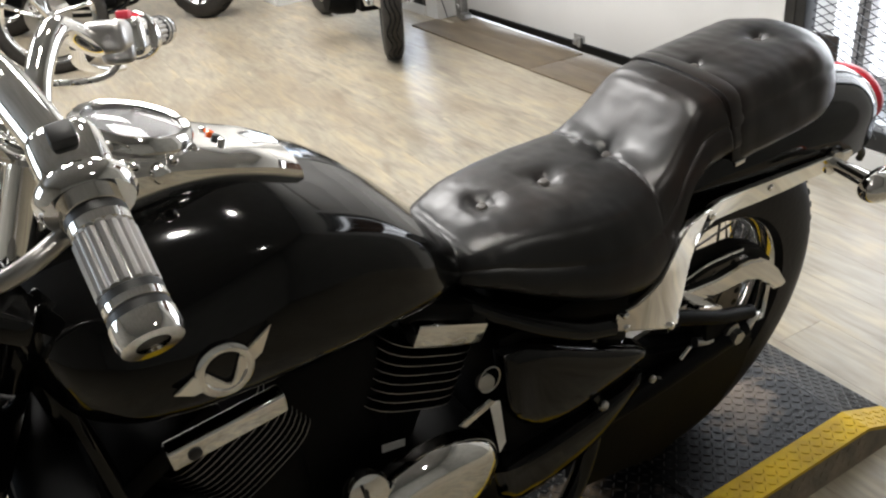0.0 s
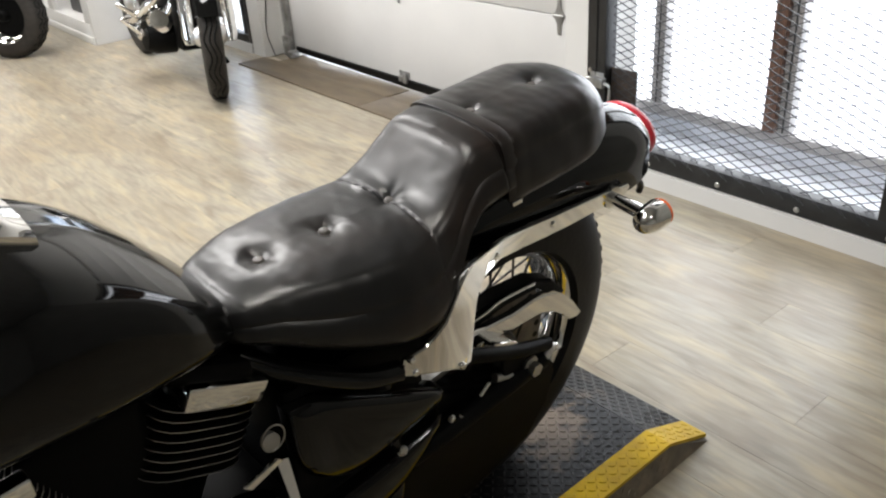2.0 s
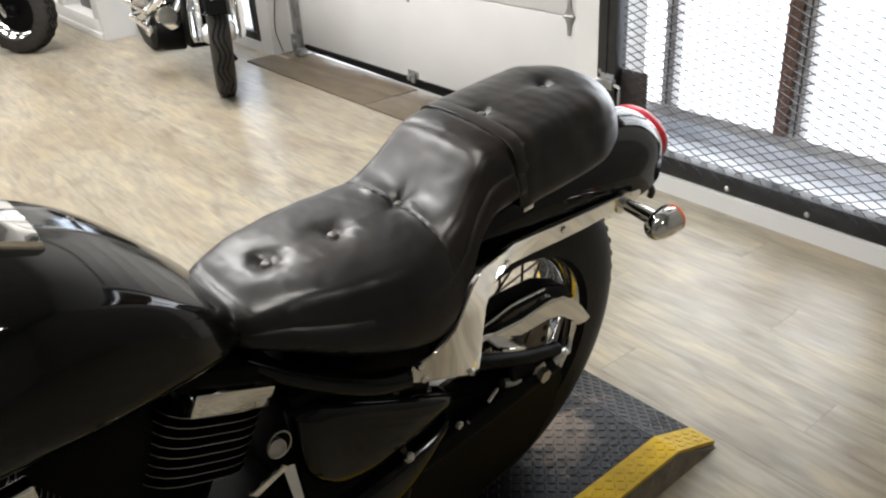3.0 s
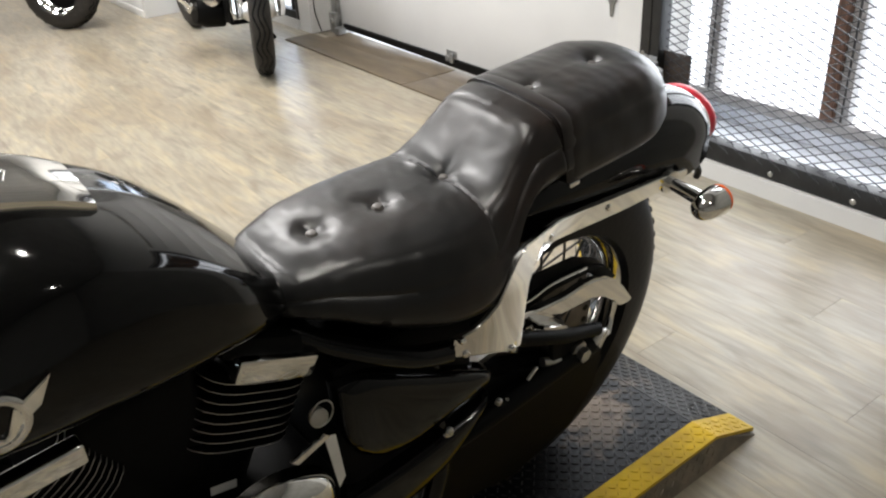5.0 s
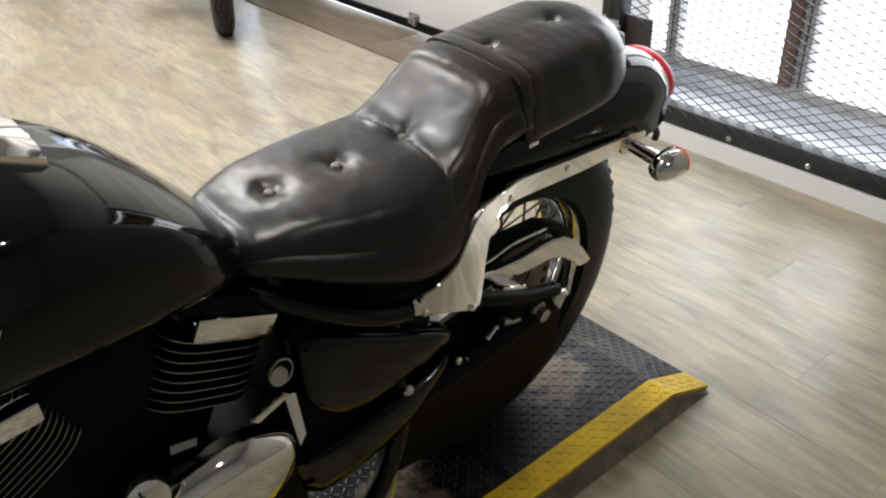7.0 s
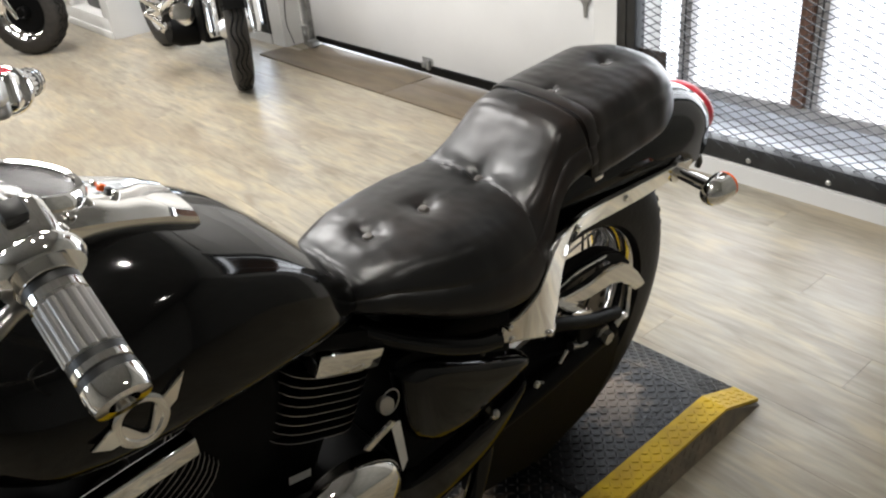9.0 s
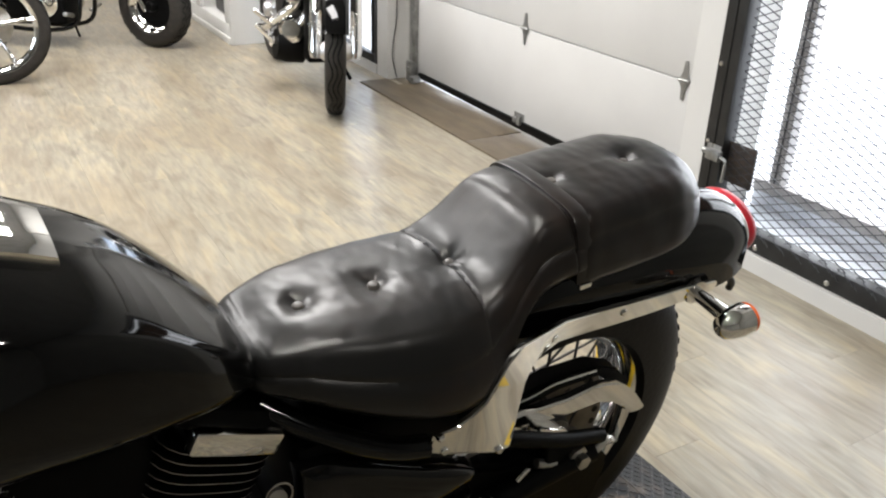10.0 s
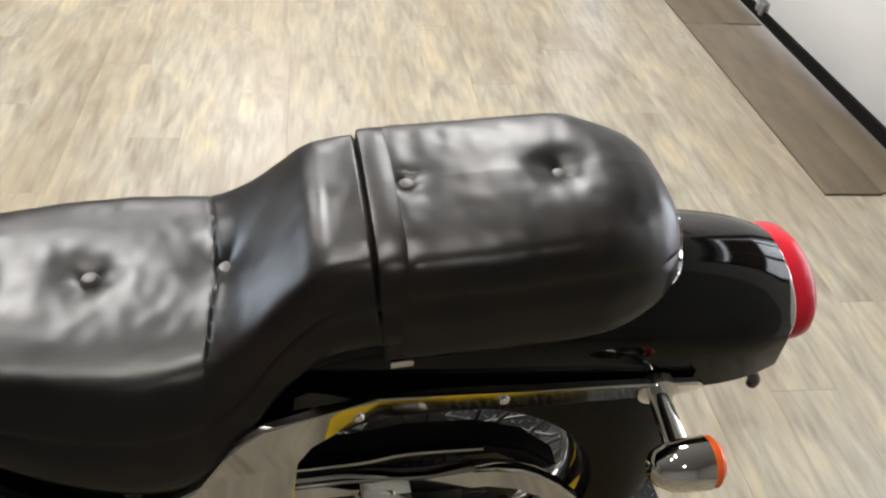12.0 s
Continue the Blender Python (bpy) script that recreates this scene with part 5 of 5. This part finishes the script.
for s in (-1, 1):
    part("frame_tube", tube(spline([(-1.14, 0.03 * s, 0.88), (-1.12, 0.1 * s, 0.6), (-1.08, 0.13 * s, 0.28), (-0.95, 0.14 * s, 0.19), (-0.6, 0.14 * s, 0.2), (-0.45, 0.12 * s, 0.35), (-0.45, 0.1 * s, 0.62)], 8), 0.017, 12), PAINT, BIKE, "black frame tube")
part("backbone", tube(spline([(-1.14, 0, 0.9), (-0.9, 0, 0.82), (-0.66, 0, 0.76), (-0.45, 0, 0.66)], 6), 0.03, 14), PAINT, BIKE)
part("battery_box", box((-0.62, -0.11, 0.4), (-0.36, 0.11, 0.68), 0.02), DARK, BIKE)
part("side_stand", tube([(-0.72, -0.14, 0.2), (-0.68, -0.24, 0.12), (-0.66, -0.28, 0.085)], 0.011, 10), DARK, BIKE, "black side stand")
# key with its tag
kt = part("key", lathe([(0, 0), (0.013, 0), (0.013, 0.01), (0, 0.012)], along((-0.655, -0.118, 0.632), (-0.655, -0.2, 0.66)), 18), STEEL, BIKE, "ignition key with split ring and paper tag")
part("split_ring", tube([(-0.655 + 0.018 * math.cos(a), -0.134, 0.648 + 0.022 * math.sin(a)) for a in (2 * math.pi * k / 18 for k in range(18))], 0.0012, 6, closed=True), STEEL, kt)
part("paper_tag", slab([(-0.655, 0.6), (-0.637, 0.592), (-0.63, 0.5), (-0.642, 0.483)], -0.131, 0.001), CARD, kt, "white paper tag")
part("key_fob", slab([(-0.655, 0.608), (-0.646, 0.598), (-0.7, 0.582), (-0.71, 0.594)], -0.135, 0.006, 0.0015), CHROME, kt, "chrome key fob")

part("yellow_strap", tube(spline([(-0.46, -0.11, 0.25), (-0.462, -0.115, 0.2), (-0.468, -0.11, 0.15), (-0.48, -0.1, 0.1)], 5), 0.006, 8, flat=0.3), mat("yellow_webbing", (0.7, 0.6, 0.05), 0.7, vary=0.3, scale=60), BIKE, "thin yellow webbing strap")

# ---- front end, turned to the right ----
FA = Matrix.Translation((-1.15, 0, 0.93)) @ Matrix.Rotation(radians(19), 4, Vector((0.53, 0, 0.848)).normalized() * -1)


def fr(p):
    return FA @ (Vector(p) - Vector((-1.15, 0, 0.93)))


part("headstock", rod((-1.17, 0, 0.87), (-1.11, 0, 0.975), 0.03, None, 20, 0.004), PAINT, BIKE)
front_axle = (-1.63, 0, 0.45)
for s in (-1, 1):
    part("fork_leg", tube([fr((-1.12, 0.1 * s, 1.03)), fr((-1.35, 0.1 * s, 0.66)), fr((-1.352, 0.1 * s, 0.655)), fr((-1.61, 0.1 * s, 0.45))], [0.021, 0.021, 0.028, 0.028], 16), CHROME, BIKE, "chrome fork leg")
for z, x in ((1.0, -1.125), (0.84, -1.21)):
    part("fork_yoke", box((-0.04, -0.13, -0.015), (0.04, 0.13, 0.015), 0.01, m=Matrix.Translation(fr((x, 0, z))) @ FA.to_3x3().to_4x4() @ pose(0, 0, 0, 0, 32, 0)), PAINT, BIKE, "black fork yoke")
wheel(BIKE, fr(front_axle), 0.335, 0.12, 0.212, "front", 40, FA.to_3x3().to_4x4())
bm = bmesh.new()
fc_ = Vector(front_axle)
loops = []
for k in range(25):
    a = radians(-5 + 165 * k / 24)
    loops.append([fr((fc_.x + q * math.cos(a), y, fc_.z + q * math.sin(a))) for q, y in ((0.27, -0.088), (0.33, -0.085), (0.358, -0.055), (0.366, 0), (0.358, 0.055), (0.33, 0.085), (0.27, 0.088), (0.33, 0.08), (0.352, 0.05), (0.36, 0), (0.352, -0.05), (0.33, -0.08))])
rings(bm, loops)
part("front_fender", bm, PAINT, BIKE, "glossy black front fender")
hl = part("headlamp", lathe([(0, -0.1), (0.05, -0.095), (0.085, -0.05), (0.095, 0.0), (0.095, 0.03), (0.085, 0.035), (0.08, 0.025), (0, 0.02)], along(fr((-1.27, 0, 0.93)), fr((-1.6, 0, 0.9))), 36), CHROME, BIKE, "chrome headlamp")
part("lens", lathe([(0, 0.03), (0.08, 0.025), (0.05, 0.045), (0, 0.05)], along(fr((-1.27, 0, 0.93)), fr((-1.6, 0, 0.9))), 30), GLASS, hl, "clear lens")

# ---- parked motorcycles in the background ----
def parked_bike(label, front, yaw, wheelbase, r, style, steer=0.0, lean=4.0, fat=0.12, colour=PAINT, pipes=True, close=False, size=1.0):
    """Local: the front tyre stands at the origin, x runs to the rear."""
    t = thing("motorcycle", label, "motorcycle", group="parked motorcycles")
    t.matrix_world = pose(front[0], front[1], 0, lean, 0, yaw) @ Matrix.Scale(size, 4)
    for nm, x, st in (("front", 0.0, steer), ("rear", wheelbase, 0.0)):
        m = Matrix.Translation((x, 0, r)) @ Matrix.Rotation(radians(st), 4, "Z") @ pose(0, 0, 0, 90)
        hw, ri = fat / 2, r - {"five": 0.06, "disc": 0.105, "wire": 0.085}[style]
        prof = []
        for k in range(13):
            a = math.pi * k / 12
            prof.append((ri + (r - ri) * math.sin(a) ** 0.55, hw * math.copysign(abs(math.cos(a)) ** 0.7, math.cos(a))))
        prof += [(ri - 0.004, -hw * 0.7), (ri - 0.004, hw * 0.7)]
        ty = part(nm + "_tyre", lathe(prof, m, 48, closed_profile=True), RUBBER_DUSTY, t, "brownish black rubber tyre")
        # zigzag tread grooves stand as low ribs
        bm = bmesh.new()
        for off in (-0.45, 0.0, 0.45):
            pts = []
            for k in range(96):
                a = 2 * math.pi * k / 96
                y = hw * (off + 0.16 * (1 if (k // 2) % 2 else -1)) if not close else hw * (off + 0.22 * math.sin(k * math.pi / 4))
                c = min(1, abs(y) / hw) ** (1 / 0.7)
                rr = ri + (r - ri) * max(0, 1 - c * c) ** 0.275
                pts.append(m @ Vector(((rr + 0.0005) * math.cos(a), (rr + 0.0005) * math.sin(a), y)))
            tube(pts, 0.0045, 5, bm, closed=True)
        part("tread", bm, RUBBER, ty, smooth=False)["kind"] = "stuff"
        rim = part(nm + "_rim", lathe([(ri + 0.008, -hw * 0.75), (ri - 0.012, -hw * 0.72), (ri - 0.028, -hw * 0.5), (ri - 0.028, hw * 0.5), (ri - 0.012, hw * 0.72), (ri + 0.008, hw * 0.75), (ri - 0.01, 0)], m, 48, closed_profile=True), CHROME, t, "bright wheel rim")
        part(nm + "_hub", lathe([(0, -0.07), (0.03, -0.07), (0.045, -0.05), (0.045, 0.05), (0.03, 0.07), (0, 0.07)], m, 24), DARK if style == "disc" else ALLOY, t)
        if style == "five":
            for k in range(5):
                a = 2 * math.pi * k / 5 + 0.35
                p = [m @ Vector((q * math.cos(a + da), q * math.sin(a + da), z)) for q, da, z in ((0.03, 0, -0.035), (ri * 0.5, 0.05, -0.034), (ri - 0.02, 0.1, -0.03))]
                part("spoke", tube(spline(p, 5), [0.03, 0.027, 0.024, 0.021, 0.019, 0.018, 0.018, 0.018, 0.019, 0.021, 0.024], 10, flat=0.6), CHROME, rim, "polished alloy spoke")
            part("brake_disc", lathe([(0.06, -0.002), (0.13, -0.002), (0.13, 0.002), (0.06, 0.002)], m @ Matrix.Translation((0, 0, 0.055)), 36, closed_profile=True), STEEL, t, "steel brake disc")
        elif style == "disc":
            part("wheel_disc", lathe([(0, -0.02), (ri - 0.05, -0.012), (ri - 0.05, 0.012), (0, 0.02)], m, 36), DARK, rim, "black wheel centre")
            for sd in (-1, 1):
                part("rim_lip", lathe([(ri - 0.052, sd * 0.012), (ri - 0.03, sd * hw * 0.55), (ri + 0.004, sd * hw * 0.8), (ri + 0.01, sd * hw * 0.76), (ri - 0.02, sd * hw * 0.4)], m, 48, closed_profile=True), CHROME, rim, "wide chrome rim lip")
        else:
            for k in range(36):
                a = 2 * math.pi * k / 36
                sd = 1 if k % 2 else -1
                o = radians(24 if (k // 2) % 2 else -24)
                part("spoke", rod(m @ Vector((0.045 * math.cos(a - o), 0.045 * math.sin(a - o), sd * 0.04)), m @ Vector(((ri - 0.026) * math.cos(a), (ri - 0.026) * math.sin(a), 0)), 0.0022, n=5), CHROME, rim)
    sm = Matrix.Translation((0, 0, r)) @ Matrix.Rotation(radians(steer), 4, "Z")
    for s in (-1, 1):
        y = (fat / 2 + 0.045) * s
        part("fork_slider", tube([sm @ Vector((-0.01, y, -0.03)), sm @ Vector((0.0, y, 0.0)), sm @ Vector((0.14, y, 0.27))], [0.02, 0.029, 0.027] if close else [0.012, 0.019, 0.018], 16), CHROME, t, "polished fork slider")
        part("fork_tube", rod(sm @ Vector((0.14, y, 0.27)), sm @ Vector((0.33, y, 0.63)), 0.019, n=14), CHROME, t, "chrome fork tube")
    bm = bmesh.new()
    loops = []
    for k in range(19):
        a = radians(25 + 125 * k / 18)
        loops.append([sm @ Vector((-q * math.cos(a), y, q * math.sin(a))) for q, y in ((r + 0.012, -fat * 0.6), (r + 0.03, -fat * 0.45), (r + 0.038, 0), (r + 0.03, fat * 0.45), (r + 0.012, fat * 0.6), (r + 0.024, fat * 0.42), (r + 0.032, 0), (r + 0.024, -fat * 0.42))])
    rings(bm, loops)
    part("front_fender", bm, colour, t, "glossy front fender")
    part("headlamp", lathe([(0, -0.09), (0.06, -0.08), (0.085, -0.02), (0.085, 0.02), (0.078, 0.03), (0, 0.034)], along(sm @ Vector((0.2, 0, 0.56)), sm @ Vector((-0.2, 0, 0.54))), 28), CHROME, t, "chrome headlamp")
    bar = [sm @ Vector(p) for p in ((0.52, -0.38, 0.72), (0.42, -0.3, 0.76), (0.34, -0.1, 0.72), (0.34, 0.1, 0.72), (0.42, 0.3, 0.76), (0.52, 0.38, 0.72))]
    hbar = part("handlebar", tube(spline(bar, 6), 0.013, 12), CHROME, t, "chrome handlebar")
    for a, b in ((bar[0], bar[1]), (bar[5], bar[4])):
        part("grip", rod(a, a + (b - a) * 0.9, 0.018, n=14), PLASTIC, hbar, "black rubber grip")
    # engine, frame, tank, seat
    w = wheelbase
    part("engine", box((0.4 * w, -0.15, 0.16), (0.68 * w, 0.03 if close else 0.15, 0.5), 0.03, 4), DARK, t, "black engine block")
    for ang, x in ((-24, 0.46 * w), (24, 0.58 * w)):
        m = Matrix.Translation((x, 0, 0.4)) @ pose(0, 0, 0, 0, ang, 0)
        cyl = part("cylinder", lathe([(0, 0), (0.06, 0), (0.06, 0.25), (0, 0.25)], m, 20), DARK, t)
        for k in range(8):
            ob = new("fin", FIN)
            ob.parent = cyl
            ob.matrix_basis = m @ Matrix.Translation((0, 0, 0.08 + 0.018 * k))
    if close:
        # radiator, down pipes, foot controls and covers that face the aisle
        part("radiator", box((0.3, -0.12, 0.16), (0.4, 0.045, 0.62), 0.012), DARK, t, "black radiator")
        for pts in ([(0.4, 0.05, 0.52), (0.4, 0.075, 0.43), (0.43, 0.14, 0.37), (0.5, 0.19, 0.31), (0.6, 0.2, 0.29)], [(0.4, 0.0, 0.46), (0.4, 0.03, 0.37), (0.42, 0.08, 0.29), (0.47, 0.125, 0.23), (0.6, 0.15, 0.2)]):
            part("exhaust_pipe", tube(spline(pts, 6), 0.021, 14), CHROME, t, "chrome exhaust down pipe")
        for a, b, ribs in (((0.47, 0.27, 0.39), (0.47, 0.185, 0.32), 0), ((0.46, 0.265, 0.322), (0.46, 0.18, 0.24), 7)):
            pg = part("foot_peg", rod(a, b, 0.012, 0.014, 14, 0.003), CHROME, t, "chrome foot peg")
            for k in range(ribs):
                q = Vector((0.455, 0.185 - 0.018 * k, 0.245 - 0.002 * k))
                part("peg_rib", rod(q, q + Vector((0, -0.009, 0)), 0.018, None, 12, 0.002), PLASTIC if k % 2 else STEEL, pg)
        part("gear_cover", lathe([(0, 0), (0.06, 0), (0.064, 0.012), (0.045, 0.03), (0, 0.034)], along((0.43, 0.09, 0.3), (0.36, 0.13, 0.31)), 26), CHROME, t, "polished gear cover")
        part("air_cleaner", lathe([(0, 0), (0.075, 0), (0.08, 0.02), (0.06, 0.04), (0, 0.045)], along((0.42, 0.08, 0.5), (0.42, 0.2, 0.5)), 28), CHROME, t, "chrome air cleaner")
        part("lower_engine", lathe([(0, 0), (0.07, 0), (0.09, 0.05), (0.09, 0.14), (0, 0.16)], along((0.5, 0.16, 0.22), (0.5, -0.1, 0.2)), 24), DARK, t)
    for s in (() if close else (-1, 1)):
        part("engine_cover", lathe([(0, 0), (0.11, 0), (0.115, 0.02), (0.09, 0.04), (0, 0.046)], along((0.5 * w, 0.14 * s, 0.33), (0.5 * w, 0.3 * s, 0.33)), 30), CHROME, t, "chrome engine cover")
        part("frame_tube", tube(spline([(0.3 * w, 0.04 * s, 0.75), (0.32 * w, 0.13 * s, 0.4), (0.38 * w, 0.15 * s, 0.15), (0.7 * w, 0.15 * s, 0.15), (0.85 * w, 0.13 * s, 0.35), (w, 0.12 * s, r)], 6), 0.017, 10), colour, t)
        part("foot_peg", rod((0.36 * w, 0.17 * s, 0.24), (0.35 * w, 0.34 * s, 0.27), 0.016, None, 14, 0.004), STEEL, t, "ribbed steel foot peg")
        part("swing_arm", tube([(0.72 * w, 0.11 * s, 0.34), (w, 0.11 * s, r)], 0.02, 10), DARK, t)
    if pipes:
        for dz in (0.0, 0.09):
            part("exhaust_pipe", tube(spline([(0.45 * w, -0.12, 0.5 - dz), (0.4 * w, -0.2, 0.4 - dz), (0.5 * w, -0.22, 0.26 - 0.5 * dz), (0.8 * w, -0.22, 0.24 + 0.5 * dz), (1.1 * w, -0.23, 0.25 + 0.5 * dz)], 6), [0.02] * 12 + [0.034] * 13, 14), CHROME, t, "chrome exhaust pipe")
    tk_ = []
    for i in range(15):
        u = i / 14
        ww = 0.15 * math.sin(math.pi * (0.12 + 0.8 * (1 - u))) ** 0.6
        tk_.append([(0.3 * w + 0.38 * w * u, ww * math.cos(a), 0.76 - 0.05 * u + (0.12 - 0.04 * u) * math.sin(a)) for a in (2 * math.pi * k / 20 for k in range(20))])
    bm = bmesh.new()
    rings(bm, tk_)
    part("fuel_tank", bm, colour, t, "glossy fuel tank")
    bm = bmesh.new()
    rings(bm, [[(0.66 * w + 0.45 * w * u, 0.14 * math.sin(math.pi * (0.15 + 0.75 * u)) ** 0.5 * math.cos(a), 0.66 + 0.05 * u ** 2 + 0.05 * math.sin(a)) for a in (2 * math.pi * k / 18 for k in range(18))] for u in (q / 12 for q in range(13))])
    part("seat", bm, LEATHER, t, "black leather seat")
    bm = bmesh.new()
    rings(bm, [[(w + q * math.cos(a), y, r + q * math.sin(a)) for q, y in ((r + 0.01, -0.1), (r + 0.04, -0.08), (r + 0.05, 0), (r + 0.04, 0.08), (r + 0.01, 0.1), (r + 0.03, 0.07), (r + 0.042, 0), (r + 0.03, -0.07))] for a in (radians(15 + 130 * k / 16) for k in range(17))])
    part("rear_fender", bm, colour, t, "glossy rear fender")
    part("side_stand", tube([(0.45 * w, -0.15, 0.17), (0.45 * w, -0.24, 0.02)], 0.01, 8), DARK, t)
    return t


parked_bike("black cruiser with dusty front tyre parked by the garage door", (2.242, 4.32), 84, 1.15, 0.28, "wire", steer=-17, lean=2, fat=0.094, pipes=False, close=True, size=1.157)
parked_bike("black motorcycle with fat tyres and black wheel centres", (1.74, 6.27), 150, 1.6, 0.31, "disc", steer=-21, lean=3, fat=0.17, size=0.88)
parked_bike("dark motorcycle with five-spoke alloy wheels", (0.69, 5.6), 160, 1.6, 0.32, "five", steer=18, lean=3, fat=0.1)

# ---- floor planks ----
def planks():
    w, L = 0.152, 1.22
    cache = {}
    count = 0
    i = 0
    x = -0.612
    while x < WALL_X - 0.01:
        ww = min(w, WALL_X - x)
        off = (i * 0.47) % L
        y = -0.9 - off
        while y < 8.9:
            y0, y1 = max(y, -0.9), min(y + L, 8.95)
            if y1 - y0 > 0.02:
                key = (round(ww, 3), round(y1 - y0, 3))
                if key not in cache:
                    bm = box((0, 0, -0.006), (ww - 0.0003, key[1] - 0.0003, 0.0), 0.0004, 1)
                    ob = finish(bm, "plank", PLANK, FLOOR, smooth=False)
                    cache[key] = ob.data
                else:
                    ob = new("plank", cache[key])
                    ob.parent = FLOOR
                ob.matrix_basis = pose(x, y0, 0)
                count += 1
            y += L
        x += w
        i += 1
    # the rest of the floor, joined
    bm = bmesh.new()
    x = -3.5
    i = 0
    while x < 2.7:
        y = -3.0 - (i * 0.47) % L
        while y < 8.95:
            inside = x >= -0.62 and y > -0.95
            y0, y1 = max(y, -2.98), min(y + L, 8.95)
            if x >= -0.62:
                y1 = min(y1, -0.9)
            if y1 - y0 > 0.02:
                box((x, y0, -0.006), (x + w - 0.0005, y1 - 0.0005, 0), bm=bm)
            y += L
        x += w
        i += 1
    ob = part("plank_rest", bm, PLANK, FLOOR, smooth=False)
    ob["kind"] = "stuff"


planks()
